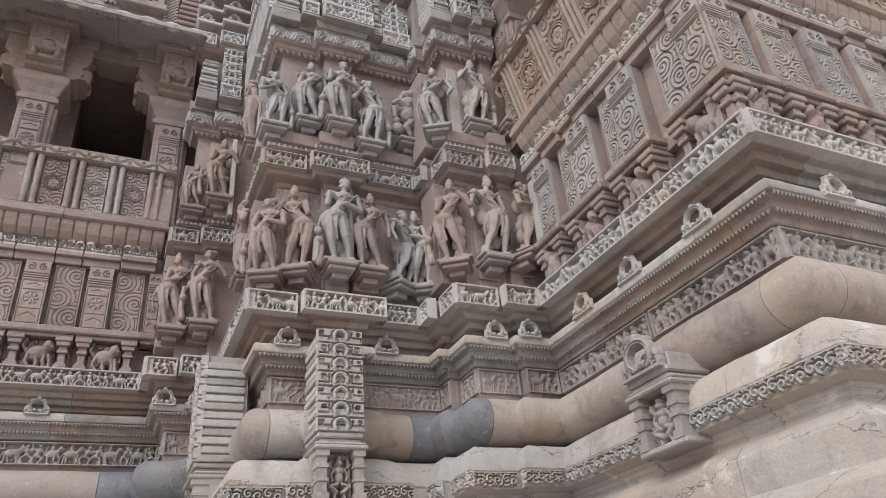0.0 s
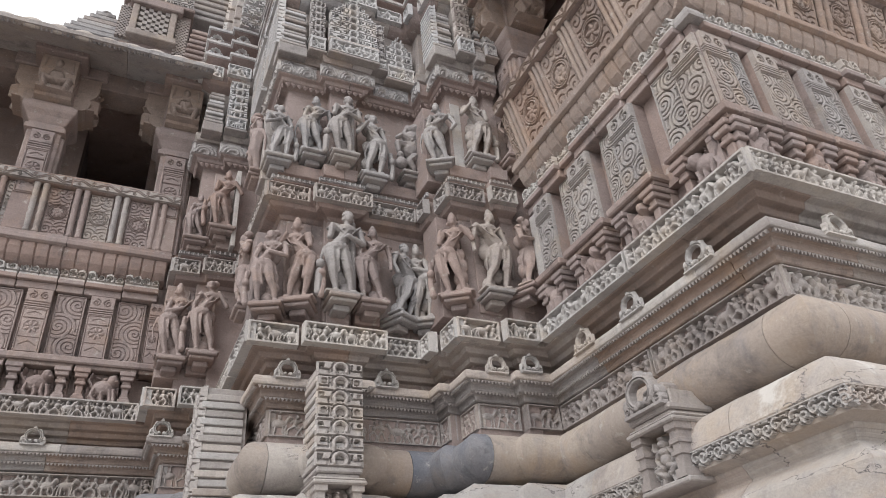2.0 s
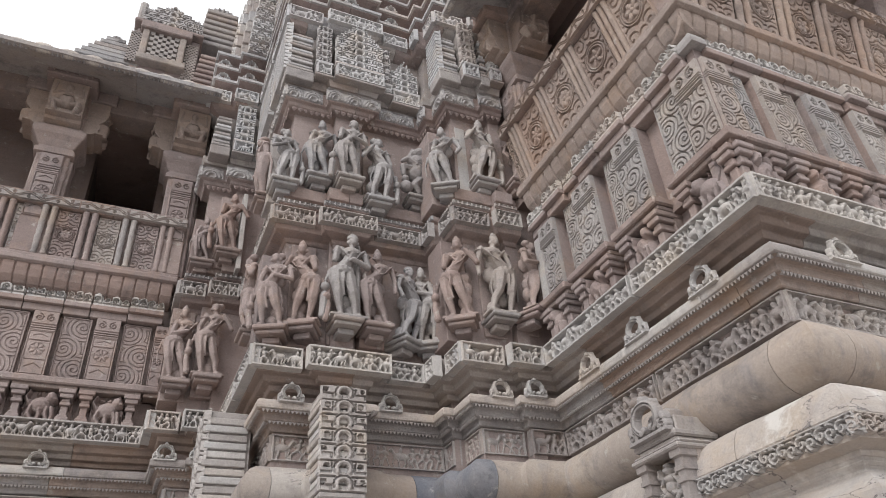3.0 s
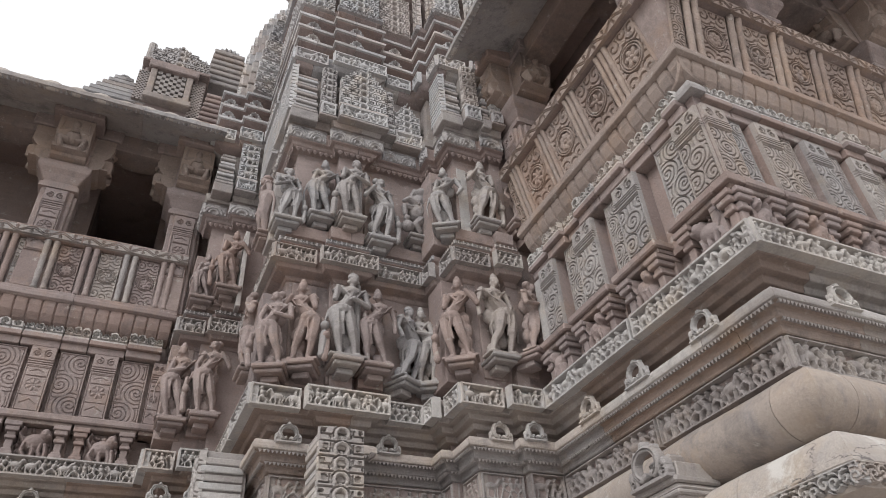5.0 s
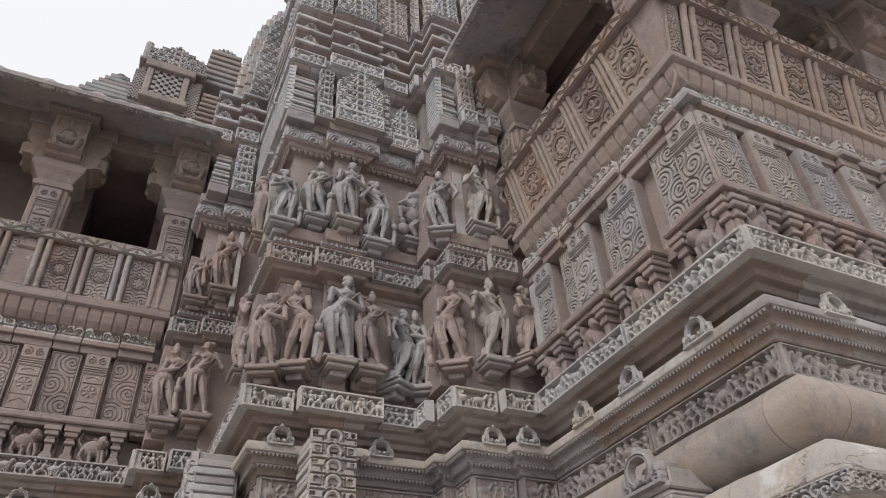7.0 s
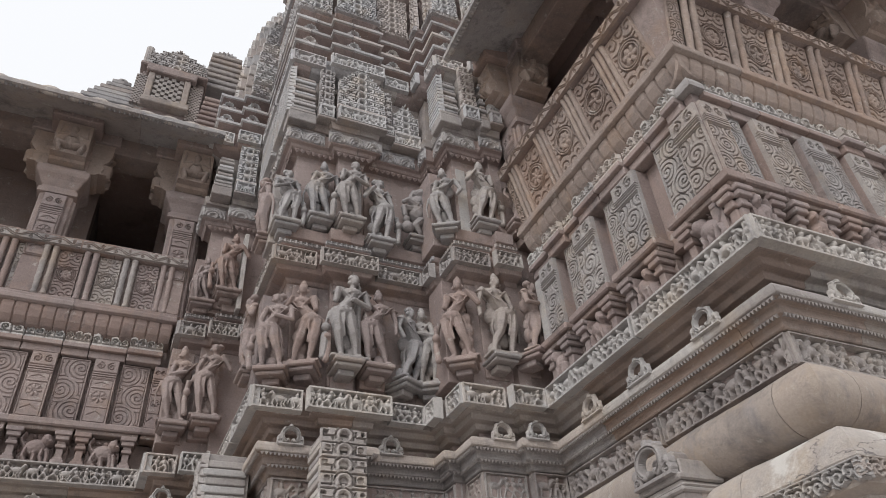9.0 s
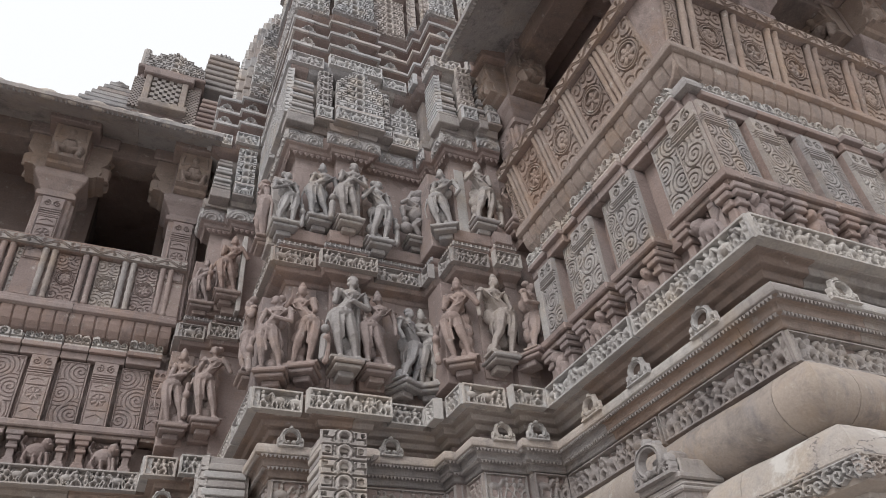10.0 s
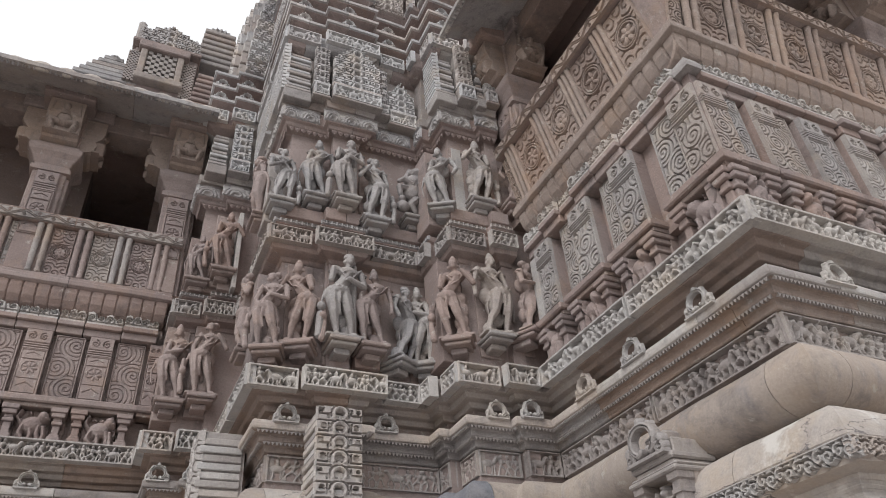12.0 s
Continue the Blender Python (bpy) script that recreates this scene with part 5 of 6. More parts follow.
# ---- niche shafts in front of the torus ----
def shaft(x, y, side, w=0.146, top=0.895, crest=True):
    """Pierced shaft in stacked layers over a pillared niche."""
    own = thing("niche_shaft", "pierced pale sandstone shaft above a small pillared niche", "shaft", "niche shafts")
    F = facing(x, y, 0, side)
    hw = w / 2
    if crest:
        n = 13
        k = (top - 0.57) / n
        for i in range(n):
            h = 0.57 + i * k
            q = hw - (0.004 if i % 2 else 0.0) - (0.022 if i == n - 1 else 0)
            local_box("layer", F, (-q, q, h + 0.003, h + k - 0.003, -0.14, -0.004 - (0.004 if i % 2 else 0)), PALE if i % 3 else BUFF, own, 0.006)
        local_box("shaft_core", F, (-hw + 0.012, hw - 0.012, 0.56, top - 0.01, -0.15, -0.02), BUFF, own, 0)
        r = carve_tracery(U * (w - 0.004), U * (top - 0.575), 3, 7, 0.006)
        place("tracery", r.mesh("tracery", 0.05), PALE, own, F @ Matrix.Translation((U * (-hw + 0.002), U * 0.573, U * -0.012)))
    else:
        local_box("crest_block", F, (-hw + 0.006, hw - 0.006, 0.556, 0.596, -0.12, -0.012), BUFF, own, 0.008)
        local_box("crest_block", F, (-hw * 0.5, hw * 0.5, 0.585, 0.632, -0.12, -0.03), BUFF, own, 0.02)
        r = carve_arch(U * w * 1.04, U * 0.112)
        place("crest_arch", r.mesh("crest_arch", 0.03, deep=-0.03), BUFF, own, F @ Matrix.Translation((U * -hw * 1.04, U * 0.558, 0.012)))
    for q, h0, h1, o in ((hw - 0.004, 0.555, 0.572, 0.0), (hw - 0.012, 0.54, 0.557, -0.008), (hw + 0.006, 0.522, 0.535, 0.010), (hw + 0.004, 0.535, 0.545, 0.0)):
        dh = 0.0 if crest else -0.010
        local_box("niche_roof", F, (-q, q, h0 + dh, h1 + dh, -0.14, o), BUFF, own, 0.01)
    hi = 0.522 + (0.0 if crest else -0.010)
    lo = 0.385
    niche = local_box("niche", F, (-hw, hw, lo - 0.01, hi, -0.14, -0.05), BUFF, own, 0, "small pillared niche")
    for s in (-1, 1):
        bm = bmesh.new()
        c = s * (hw - 0.02)
        rings = []
        for q, h in ((0.022, lo), (0.022, lo + 0.02), (0.016, lo + 0.022), (0.016, lo + 0.05), (0.021, lo + 0.052), (0.021, lo + 0.06), (0.016, lo + 0.062), (0.016, hi - 0.05), (0.021, hi - 0.048), (0.021, hi - 0.038), (0.017, hi - 0.036), (0.017, hi - 0.02), (0.024, hi - 0.016), (0.024, hi)):
            rings.append([bm.verts.new((U * (c + a * q * 0.78), U * h, U * b)) for a, b in ((-1, q - 0.022), (1, q - 0.022), (1, -0.05), (-1, -0.05))])
        for a, b in zip(rings, rings[1:]):
            for k in range(4):
                bm.faces.new((a[k], a[(k + 1) % 4], b[(k + 1) % 4], b[k]))
        part("niche_pillar", bm, BUFF, niche).matrix_basis = F
    local_box("niche_sill", F, (-hw - 0.002, hw + 0.002, lo - 0.014, lo, -0.12, 0.0), BUFF, niche, 0.008)
    r = Relief(U * (w - 0.066), U * (hi - lo - 0.01), 0.0055)
    ww, hh = r.w, r.h
    for e in (-1, 1):
        r.ellipse(ww * (0.5 + e * 0.36), hh * 0.80, ww * 0.10, hh * 0.09, 0, 0.7)
        r.line([(ww * (0.5 + e * 0.37), hh * 0.72), (ww * (0.5 + e * 0.40), hh * 0.05)], ww * 0.09, 0.45)
        r.line([(ww * (0.5 + e * 0.17), hh * 0.70), (ww * (0.5 + e * 0.30), hh * 0.56), (ww * (0.5 + e * 0.24), hh * 0.44)], ww * 0.065, 0.8)
        r.line([(ww * (0.5 + e * 0.17), hh * 0.70), (ww * (0.5 + e * 0.33), hh * 0.74), (ww * (0.5 + e * 0.32), hh * 0.90)], ww * 0.055, 0.7)
        r.line([(ww * (0.5 + e * 0.10), hh * 0.36), (ww * (0.5 + e * 0.34), hh * 0.32), (ww * (0.5 + e * 0.12), hh * 0.20)], ww * 0.10, 0.95)
        r.line([(ww * (0.5 + e * 0.14), hh * 0.20), (ww * (0.5 + e * 0.20), hh * 0.03)], ww * 0.075, 0.8)
    r.ellipse(ww / 2, hh * 0.50, ww * 0.17, hh * 0.16, 0, 0.95)
    r.ellipse(ww / 2, hh * 0.66, ww * 0.21, hh * 0.11, 0, 0.95)
    r.ellipse(ww / 2, hh * 0.82, ww * 0.12, hh * 0.09, 0, 1.0)
    r.ellipse(ww / 2, hh * 0.93, ww * 0.09, hh * 0.07, 0, 0.9)
    r.rect(0, 0, ww, hh * 0.05, 0.7)
    place("niche_relief", r.mesh("niche_relief", 0.085), BUFF, niche, F @ Matrix.Translation((U * (-hw + 0.033), U * lo, U * -0.046)))


shaft(0.60, 1.95, False)
shaft(0.245, 2.40, True, 0.18, 0.93)
shaft(1.20, 1.338, True, 0.168, crest=False)


# ---- stone figures on brackets ----
def figure_mesh(kind):
    """A plain weathered standing figure, one metre high, in a wall face's frame."""
    rnd = random.Random(kind * 13 + 5)
    bm = bmesh.new()

    def ball(x, y, z, rx, ry, rz):
        bmesh.ops.create_icosphere(bm, subdivisions=2, radius=1, matrix=Matrix.Translation((x, y, z)) @ Matrix.Diagonal((rx, ry, rz, 1)))

    def limb(pts, r0, r1):
        pts = [Vector(p) for p in pts]
        total = sum((b - a).length for a, b in zip(pts, pts[1:]))
        run = 0.0
        for a, b in zip(pts, pts[1:]):
            d = (b - a).length
            k = max(2, int(d / 0.011))
            for i in range(k):
                f = (run + d * i / k) / total
                r = r0 + (r1 - r0) * f
                p = a.lerp(b, i / k)
                bmesh.ops.create_icosphere(bm, subdivisions=1, radius=r, matrix=Matrix.Translation(p))
            run += d

    def ring(c, rad, thick, tip):
        n = 14
        for i in range(n):
            a = 2 * math.pi * i / n
            bmesh.ops.create_icosphere(bm, subdivisions=1, radius=thick, matrix=Matrix.Translation(Vector(c) + Vector((rad * math.cos(a), -tip * rad * max(0.0, math.sin(a)), rad * 0.8 * math.sin(a)))))

    s = 1 if kind % 2 else -1
    if kind == 7:
        # rearing beast turned back on itself, with a low form under it
        ball(0.10, 0.30, 0.06, 0.20, 0.17, 0.11)
        ball(-0.02, 0.50, 0.08, 0.17, 0.19, 0.12)
        ball(0.00, 0.70, 0.09, 0.14, 0.13, 0.11)
        limb([(0.18, 0.32, 0.10), (0.27, 0.16, 0.11), (0.16, 0.05, 0.10)], 0.08, 0.05)
        limb([(0.02, 0.30, 0.12), (-0.08, 0.18, 0.14), (0.0, 0.05, 0.12)], 0.08, 0.045)
        limb([(-0.10, 0.52, 0.12), (-0.26, 0.50, 0.15), (-0.24, 0.34, 0.14)], 0.06, 0.04)
        limb([(-0.04, 0.58, 0.15), (-0.20, 0.64, 0.18), (-0.28, 0.58, 0.17)], 0.055, 0.035)
        ball(0.04, 0.86, 0.13, 0.12, 0.09, 0.10)
        ball(0.14, 0.84, 0.15, 0.08, 0.05, 0.06)
        limb([(-0.06, 0.92, 0.1), (-0.12, 0.78, 0.1), (-0.12, 0.62, 0.1)], 0.045, 0.05)
        limb([(0.28, 0.30, 0.04), (0.34, 0.50, 0.04), (0.26, 0.70, 0.04)], 0.035, 0.028)
        ball(-0.20, 0.14, 0.12, 0.10, 0.10, 0.08)
        ball(-0.22, 0.27, 0.14, 0.055, 0.06, 0.055)
        for q in range(5):
            ring((-0.02 + 0.02 * q, 0.60 + 0.05 * q, 0.09), 0.14 - 0.006 * q, 0.014, 0.3)
    else:
        sway = s * rnd.uniform(0.06, 0.10)
        hx = sway
        hip, chest = Vector((hx, 0.52, 0.06)), Vector((hx - sway * 1.5, 0.73, 0.065))
        head = Vector((chest.x + s * rnd.uniform(-0.02, 0.05), 0.905, 0.08))
        wide = rnd.choice((0.95, 1.05, 1.1))
        for q in (-1, 1):
            out = 0.062 + (0.03 if q * s < 0 else 0.0)
            kx = hx * 0.7 + q * out * 0.95
            fx = hx * 0.1 + q * (out + rnd.uniform(-0.01, 0.03))
            limb([(hx + q * 0.056, 0.49, 0.06), (hx * 0.85 + q * 0.064, 0.40, 0.075), (kx, 0.27, 0.085)], 0.072 * wide, 0.050)
            limb([(kx, 0.27, 0.08), (kx * 0.5 + fx * 0.5 + q * 0.006, 0.19, 0.065), (fx, 0.06, 0.055)], 0.049, 0.028)
            limb([(fx, 0.045, 0.06), (fx + q * 0.025, 0.03, 0.115)], 0.03, 0.024)
        ball(hip.x, hip.y, hip.z, 0.118 * wide, 0.075, 0.088)
        limb([hip + Vector((0, 0.05, 0)), hip.lerp(chest, 0.5), chest], 0.068, 0.066)
        ball(chest.x, chest.y + 0.03, chest.z, 0.108 * wide, 0.066, 0.072)
        limb([chest + Vector((0, 0.07, 0)), head], 0.036, 0.036)
        ball(head.x, head.y, head.z + 0.004, 0.047, 0.062, 0.053)
        ball(head.x, head.y - 0.03, head.z + 0.025, 0.03, 0.03, 0.028)
        style = kind % 3
        if style == 0:
            limb([head + Vector((0, 0.04, -0.01)), head + Vector((0, 0.085, -0.01)), head + Vector((0, 0.125, -0.015))], 0.052, 0.022)
            for q in (0.045, 0.075):
                ring(head + Vector((0, q, -0.005)), 0.05 - q * 0.2, 0.010, 0)
        elif style == 1:
            ball(head.x - s * 0.055, head.y + 0.035, head.z - 0.015, 0.048, 0.042, 0.045)
            ring(head + Vector((0, 0.03, 0)), 0.05, 0.010, 0)
        else:
            ball(head.x, head.y + 0.05, head.z - 0.012, 0.058, 0.042, 0.05)
            ring(head + Vector((0, 0.028, 0)), 0.052, 0.011, 0)
        for q in (-1, 1):
            ball(head.x + q * 0.052, head.y - 0.02, head.z, 0.015, 0.024, 0.015)
        sh = [chest + Vector((q * 0.125 * wide, 0.055, 0)) for q in (-1, 1)]
        forms = [
            [(0.19, 0.61, 0.08), (0.13, 0.49, 0.11)], [(0.18, 0.63, 0.10), (0.07, 0.80, 0.13)], [(0.16, 0.60, 0.1), (-0.02, 0.64, 0.15)],
            [(0.18, 0.62, 0.06), (0.18, 0.45, 0.07)], [(0.17, 0.64, 0.09), (0.15, 0.80, 0.09)]]
        for q, base in zip((-1, 1), sh):
            f = forms[(kind * 2 + (q > 0) * 3) % 5]
            limb([base] + [Vector((chest.x + q * a, b, c)) for a, b, c in f], 0.038, 0.026)
        # loose ends of cloth beside the legs
        limb([(hx - 0.01, 0.46, 0.12), (hx, 0.36, 0.11), (hx * 0.7, 0.24, 0.09)], 0.018, 0.012)
        for q in (-1, 1):
            limb([(hx + q * 0.12, 0.53, 0.04), (hx + q * 0.155, 0.38, 0.02), (hx + q * 0.14, 0.22, 0.02)], 0.018, 0.012)
        if kind in (1, 3, 4):
            limb([(hx + s * 0.17, 0.45, 0.03), (hx + s * 0.18, 0.2, 0.04), (hx + s * 0.16, 0.03, 0.05)], 0.028, 0.04)
            ball(hx + s * 0.17, 0.3, 0.06, 0.045, 0.05, 0.045)
        if kind == 2:
            limb([(hx - 0.17, 0.02, 0.04), (hx - 0.16, 0.25, 0.05)], 0.04, 0.045)
            ball(hx - 0.16, 0.33, 0.06, 0.045, 0.05, 0.045)
            limb([(hx + 0.17, 0.02, 0.03), (hx + 0.17, 0.9, 0.02)], 0.03, 0.035)
        # worn ornaments: collar, armlets, girdle loops, anklets
        ring(chest + Vector((0, 0.075, 0.005)), 0.062, 0.011, 0.5)
        ring(chest + Vector((0, 0.045, 0.02)), 0.080, 0.009, 0.7)
        ring(hip + Vector((0, 0.035, 0)), 0.098 * wide, 0.013, 0.1)
        for q in (-1, 0, 1):
            limb([(hx + q * 0.055, 0.50, 0.125 - 0.02 * abs(q)), (hx + q * 0.06, 0.42, 0.135 - 0.03 * abs(q)), (hx + q * 0.04, 0.36, 0.12)], 0.012, 0.010)
        for q, base in zip((-1, 1), sh):
            ring(base + Vector((q * 0.02, -0.03, 0)), 0.042, 0.010, 0)
            limb([base + Vector((0, 0.02, 0.03)), (chest.x + q * 0.03, chest.y - 0.06, 0.125), (hx, 0.60, 0.12)], 0.010, 0.009)
    # base slab and ragged backing
    bmesh.ops.create_cube(bm, size=1, matrix=Matrix.Translation((0, 0.012, 0.05)) @ Matrix.Diagonal((0.36, 0.03, 0.15, 1)))
    for q in range(6):
        ball(rnd.uniform(-0.06, 0.06), 0.1 + q * 0.14, -0.01, 0.08, 0.1, 0.05)
    return fused("statue", bm, 0.0072, 3)


FIGURES = {}


def statue(kind, x, y, h0, h1, mat, side=False, turn=0.0, lean=0.0, flip=1):
    key = (kind, mat.name)
    if key not in FIGURES:
        me = FIGURES[kind].copy() if kind in FIGURES else figure_mesh(kind)
        FIGURES.setdefault(kind, me)
        if me.materials:
            me = me.copy()
            me.materials.clear()
        me.materials.append(mat)
        FIGURES[key] = me
    ob = new("statue", FIGURES[key])
    words = {"pink_sandstone": "weathered pinkish sandstone statue standing on a wall bracket", "buff_sandstone": "weathered buff sandstone statue standing on a wall bracket", "grey_weathered_sandstone": "weathered grey sandstone statue standing on a wall bracket"}
    tagged(ob, words[mat.name] if kind != 7 else "worn grey sandstone statue of a rearing beast", "statue", "wall statues")
    s = U * (h1 - h0)
    ob.matrix_basis = facing(x, y, h0, side) @ Matrix.Rotation(turn, 4, "Y") @ Matrix.Rotation(lean, 4, "Z") @ Matrix.Diagonal((s * 1.04 * flip, s, s * 1.2, 1))
    # flat wall slab behind it and its bracket
    G = facing(x, y, 0, side)
    slab_ob = local_box("wall_slab", G, (-0.047, 0.047, h0 - 0.06, h1 + 0.03, -0.16, -0.035 - 0.012 * (kind % 3)), mat if kind % 2 else PINK, core, 0.006)
    own = thing("bracket", "stepped sandstone bracket under a statue", "bracket", "statue brackets")
    F = facing(x, y, 0, side) @ Matrix.Rotation(turn, 4, "Y")
    w = 0.052
    for q, a, b, o in ((w * 1.05, h0 - 0.014, h0, 0.058), (w * 0.9, h0 - 0.028, h0 - 0.014, 0.045), (w * 0.55, h0 - 0.05, h0 - 0.028, 0.015)):
        local_box("bracket_step", F, (-q, q, a, b, -0.06, o), mat, own, 0.008)


# lower row
statue(4, 0.375, 2.338, 1.227, 1.565, PINK, True)
statue(1, 0.405, 2.145, 1.148, 1.453, PINK, turn=-0.4, flip=-1)
statue(3, 0.506, 2.135, 1.175, 1.507, PINK, turn=-0.5)
statue(2, 0.645, 2.10, 1.195, 1.555, BUFF)
statue(0, 0.757, 2.105, 1.192, 1.505, PINK)
statue(5, 0.883, 2.145, 1.172, 1.494, GREY, turn=0.5, lean=-0.08)
statue(6, 0.984, 2.150, 1.174, 1.498, GREY, turn=-0.5, lean=0.05, flip=-1)
statue(3, 1.040, 1.975, 1.194, 1.537, PINK, turn=-0.6, flip=-1)
statue(0, 1.170, 1.935, 1.210, 1.555, BUFF, flip=-1)
statue(1, 1.291, 1.900, 1.228, 1.540, PINK, turn=0.5)
statue(6, 0.158, 2.785, 1.205, 1.533, PINK)
statue(4, 0.270, 2.745, 1.221, 1.559, PINK)
# pale smooth slabs set between the figures
local_box("wall_slab", facing(0, 1.955, 0), (1.088, 1.135, 1.81, 2.17, -0.16, -0.022), PALE, core, 0.006)
local_box("wall_slab", facing(0, 2.72, 0), (0.332, 0.352, 1.74, 2.16, -0.16, 0.01), PALE, core, 0.006)
local_box("wall_slab", FS, (-1.862, -1.807, 1.255, 1.53, -0.05, -0.028), PALE, core, 0.006)
# upper row
statue(5, 0.372, 2.30, 1.80, 2.17, PINK, True)
statue(1, 0.405, 2.16, 1.800, 2.075, GREY)
statue(0, 0.541, 2.155, 1.856, 2.155, GREY)
statue(2, 0.652, 2.105, 1.838, 2.155, BUFF)
statue(4, 0.782, 2.125, 1.775, 2.105, GREY, flip=-1)
statue(7, 0.968, 2.16, 1.860, 2.135, GREY)
statue(6, 1.025, 1.985, 1.806, 2.118, GREY, turn=-0.5)
statue(3, 1.183, 1.955, 1.850, 2.180, GREY)
statue(5, 1.330, 1.92, 1.86, 2.10, PINK)
statue(0, 0.190, 2.80, 1.788, 2.025, PINK)
statue(3, 0.288, 2.745, 1.828, 2.142, PINK, flip=-1)

# ---- behind the eave: window turret, stepped roofs, spires ----
turret = thing("roof_turret", "small sandstone roof turret with lattice windows", "turret")
T = facing(0, 3.05, 0)
local_box("turret_body", T, (-0.33, 0.02, 3.0, 3.50, -0.4, -0.01), PINK, turret, 0.02)
local_box("turret_sill", T, (-0.30, -0.04, 3.19, 3.235, -0.1, 0.05), BUFF, turret, 0.012)
local_box("turret_lintel", T, (-0.31, -0.03, 3.445, 3.50, -0.1, 0.055), PINK, turret, 0.012)
for s in (-0.275, -0.075):
    local_box("turret_pillar", T, (s - 0.018, s + 0.018, 3.235, 3.445, -0.05, 0.04), BUFF, turret, 0.012)


def lattice(name, s0, s1, h0, h1, cols, rows, out):
    """Stone window screen with real square holes, chequered."""
    bm = bmesh.new()
    k, q = (s1 - s0) / cols, (h1 - h0) / rows
    for i in range(cols):
        for j in range(rows):
            if (i + j) % 2 == 0:
                box(bm, U * (s0 + i * k) - 0.004, U * (s0 + (i + 1) * k) + 0.004, U * (h0 + j * q) - 0.004, U * (h0 + (j + 1) * q) + 0.004, U * (out - 0.025), U * out)
    part(name, bm, BUFF, turret).matrix_basis = T


lattice("lattice_screen", -0.252, -0.098, 3.24, 3.44, 7, 9, 0.03)
lattice("lattice_screen", -0.352, -0.298, 3.19, 3.44, 5, 22, 0.01)
lattice("lattice_screen", -0.052, 0.012, 3.15, 3.44, 6, 24, 0.01)
# dark sheet added behind the middle screen, shade painted for its holes
local_box("turret_shade", T, (-0.255, -0.095, 3.235, 3.445, -0.02, -0.004), DARK, turret, 0)
local_box("turret_cornice", T, (-0.35, 0.03, 3.50, 3.525, -0.4, 0.04), PINK, turret, 0.012)
g = T @ Matrix.Translation((U * -0.33, U * 3.525, U * 0.01))
place("crest_relief", carve_tracery(U * 0.35, U * 0.20, 7, 4, 0.006, crest=True).mesh("crest_relief", 0.035), LICHEN, turret, g)
local_box("crest_block", T, (-0.30, -0.02, 3.52, 3.62, -0.4, 0.0), BUFF, turret, 0.03)
local_box("finial", T, (-0.345, -0.30, 3.52, 3.70, -0.06, 0.02), BUFF, turret, 0.03)


def stepped_roof(name, label, x0, x1, y0, y1, h, n, rise, shrink, mat):
    """Pyramid of thin grooved slabs with a ribbed cap stone."""
    own = thing(name, label, "roof", "stepped roofs")
    for i in range(n):
        d = shrink * i
        bm = bmesh.new()
        box(bm, U * (x0 + d), U * (x1 - d), U * (y0 + d), U * (y1 - d), Z(h + i * rise), Z(h + i * rise + rise * 0.62), 0.012)
        box(bm, U * (x0 + d + 0.028), U * (x1 - d - 0.028), U * (y0 + d + 0.028), U * (y1 - d - 0.028), Z(h + i * rise + rise * 0.6), Z(h + (i + 1) * rise + 0.002), 0)
        part("roof_step", bm, mat, own)
    ribbed_cap(own, (x0 + x1) / 2, (y0 + y1) / 2, h + n * rise, max(0.03, (x1 - x0) / 2 - shrink * n))


def ribbed_cap(own, x, y, h, r):
    """Cushion-shaped ribbed disc."""
    bm = bmesh.new()
    n, rings = 40, []
    for a in np.linspace(-1.2, 1.2, 7):
        q = r * (0.55 + 0.45 * math.cos(a))
        rings.append([bm.verts.new((U * (x + q * (1 + 0.09 * math.cos(k * math.pi)) * math.cos(2 * math.pi * k / n)), U * (y + q * (1 + 0.09 * math.cos(k * math.pi)) * math.sin(2 * math.pi * k / n)), Z(h + r * 0.4 * (1 + math.sin(a))))) for k in range(n)])
    for a, b in zip(rings, rings[1:]):
        for k in range(n):
            bm.faces.new((a[k], a[(k + 1) % n], b[(k + 1) % n], b[k]))
    bm.faces.new(rings[-1])
    part("ribbed_cap", bm, GREY, own)


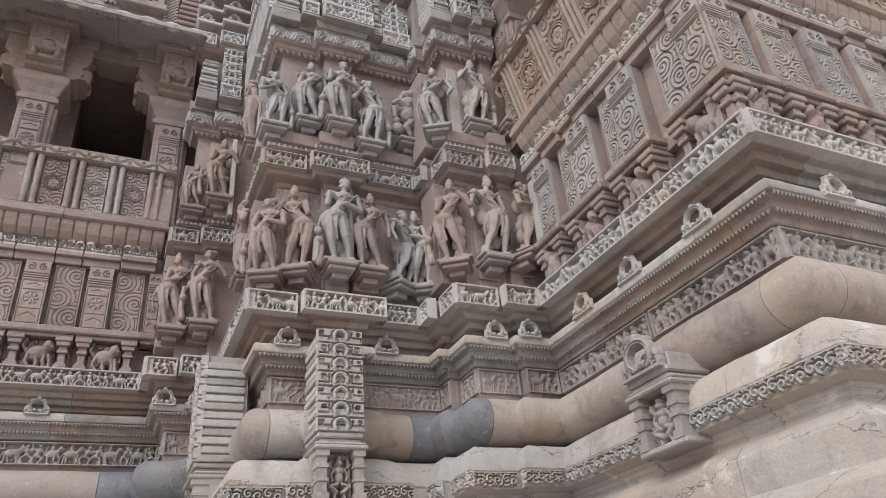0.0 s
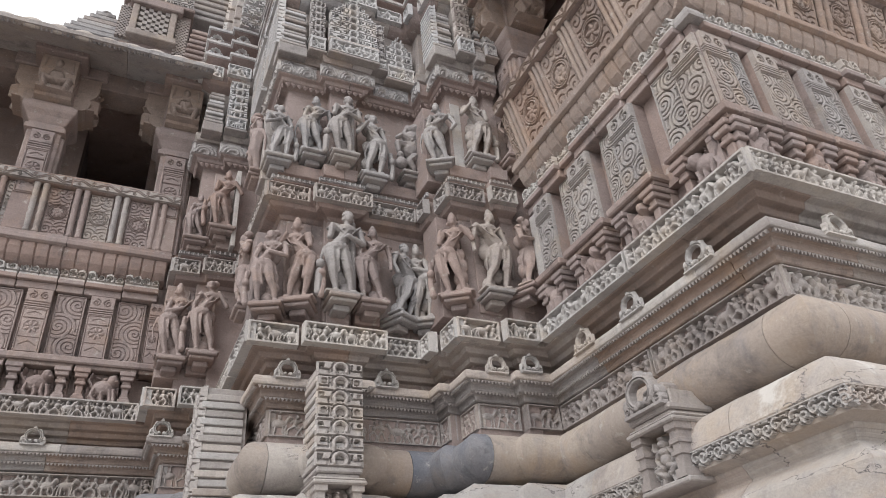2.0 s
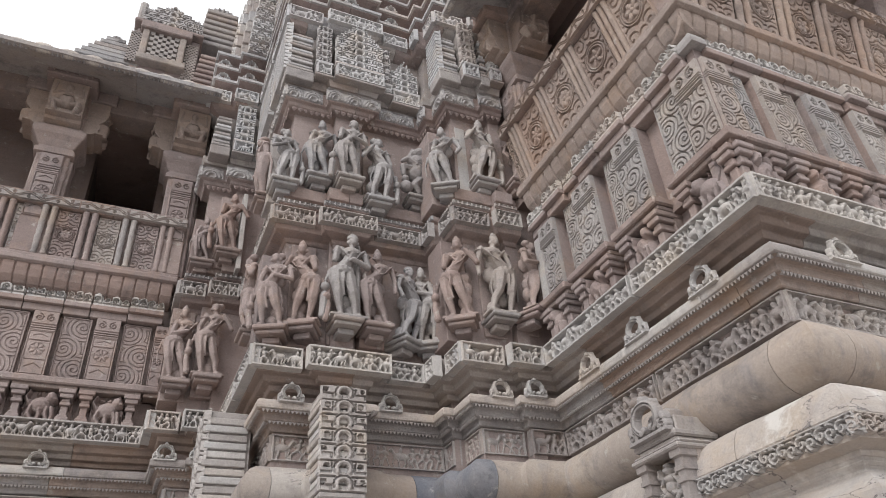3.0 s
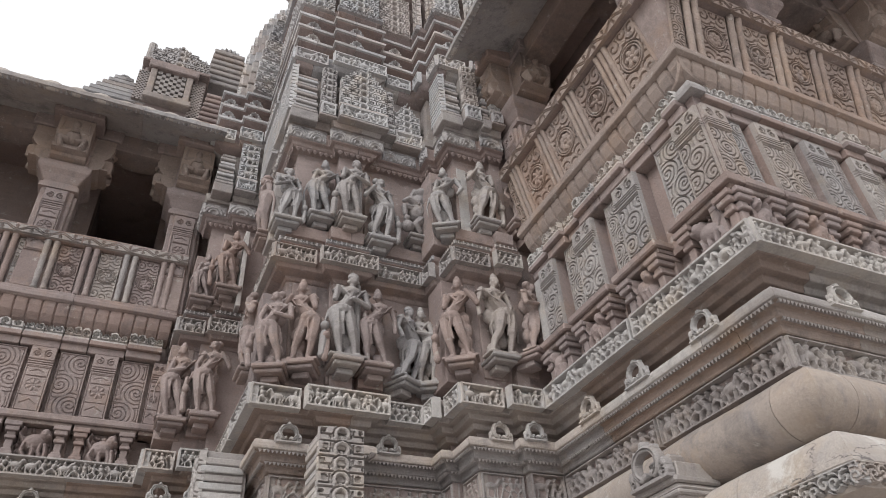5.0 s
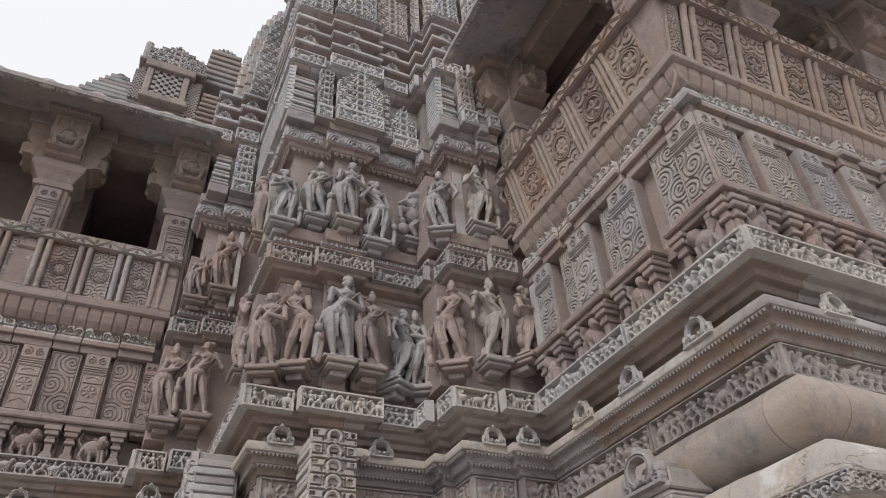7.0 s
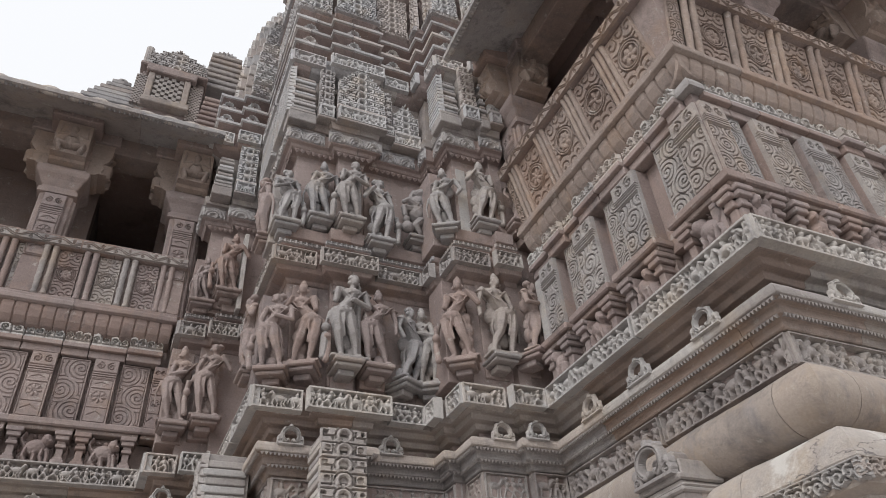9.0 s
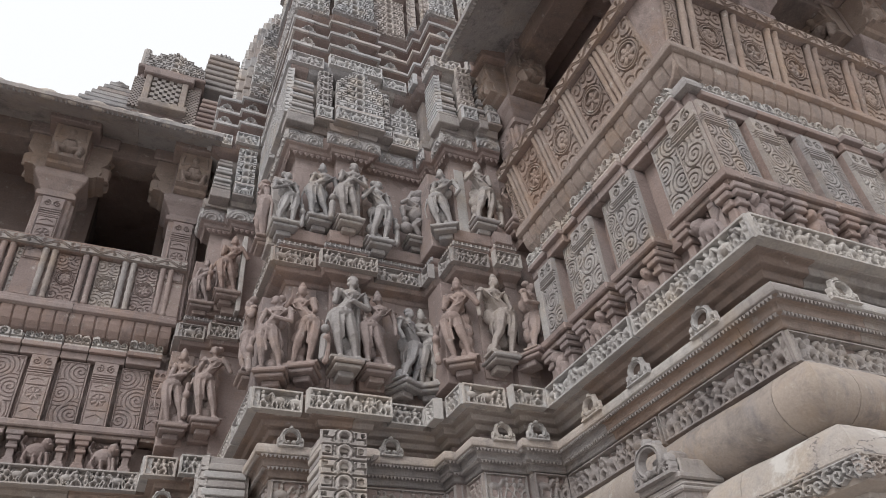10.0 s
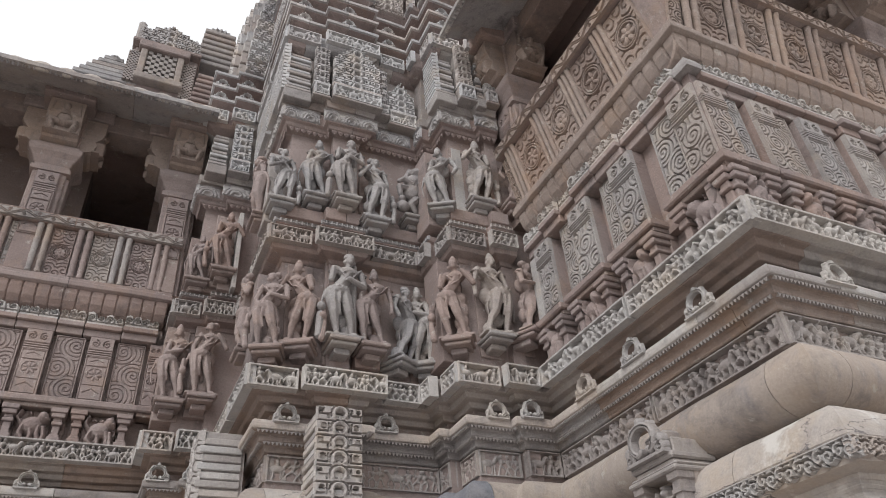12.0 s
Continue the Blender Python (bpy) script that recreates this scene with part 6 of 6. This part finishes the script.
stepped_roof("roof_kiosk", "low stepped stone roof with a ribbed cap", -0.60, -0.27, 3.06, 3.39, 3.17, 6, 0.056, 0.0225, GREY)
stepped_roof("roof_terrace", "stepped stone roof tiers behind the turret", 0.0, 0.24, 3.10, 3.4, 3.56, 7, 0.055, 0.004, BUFF)
stepped_roof("roof_terrace", "stepped stone roof behind the balcony eave", 0.0, 0.20, 3.0, 3.4, 3.0, 9, 0.045, 0.004, PINK)
back = thing("roof_mass", "plain stone roof body behind the balcony eave", "roof", kind="structure")
local_box("roof_body", facing(0, 3.0, 0), (-4.0, 0.3, 2.88, 3.10, -1.6, 0.0), GREY, back)
local_box("roof_body", facing(0, 1.1, 0), (1.5, 5.0, 2.88, 3.3, -1.6, 0.0), GREY, back)


def spire(label, x, y, h0, h1, half, tip, seed):
    """Curved tower of tracery strips narrowing to a ribbed cap stone."""
    own = thing("spire", label, "tower", "temple spires")
    n = max(6, round((h1 - h0) / 0.11))
    for i in range(n):
        f0 = i / n
        hw = tip + (half - tip) * (1 - f0 ** 2.2)
        a, b = h0 + (h1 - h0) * i / n, h0 + (h1 - h0) * (i + 1) / n
        bm = bmesh.new()
        box(bm, U * (x - hw), U * (x + hw), U * (y - hw), U * (y + hw), Z(a), Z(b - 0.022), 0.01)
        box(bm, U * (x - hw + 0.015), U * (x + hw - 0.015), U * (y - hw + 0.015), U * (y + hw - 0.015), Z(b - 0.024), Z(b + 0.002))
        k = hw * 0.88
        box(bm, U * (x - k), U * (x + k), U * (y - hw - 0.03), U * (y + hw), Z(a), Z(b - 0.018), 0.01)
        box(bm, U * (x - hw - 0.03), U * (x + hw), U * (y - k), U * (y + k), Z(a), Z(b - 0.018), 0.01)
        part("spire_layer", bm, GREY if i % 3 else BUFF, own)
        r = carve_tracery(U * 2 * k, U * (b - a - 0.02), max(3, round(U * 2 * k / 0.12)), max(1, round(U * (b - a) / 0.14)), 0.009)
        place("tracery", r.mesh("tracery", 0.035), LICHEN, own, facing(x - k, y - hw - 0.032, a))
        place("tracery", r.mesh("tracery", 0.035), LICHEN, own, facing(x - hw - 0.032, y + k, a, True))
    ribbed_cap(own, x, y, h1, tip * 1.35)


spire("curved grey spire of tracery strips with a ribbed cap", 0.535, 3.15, 3.15, 4.5, 0.30, 0.06, 1)
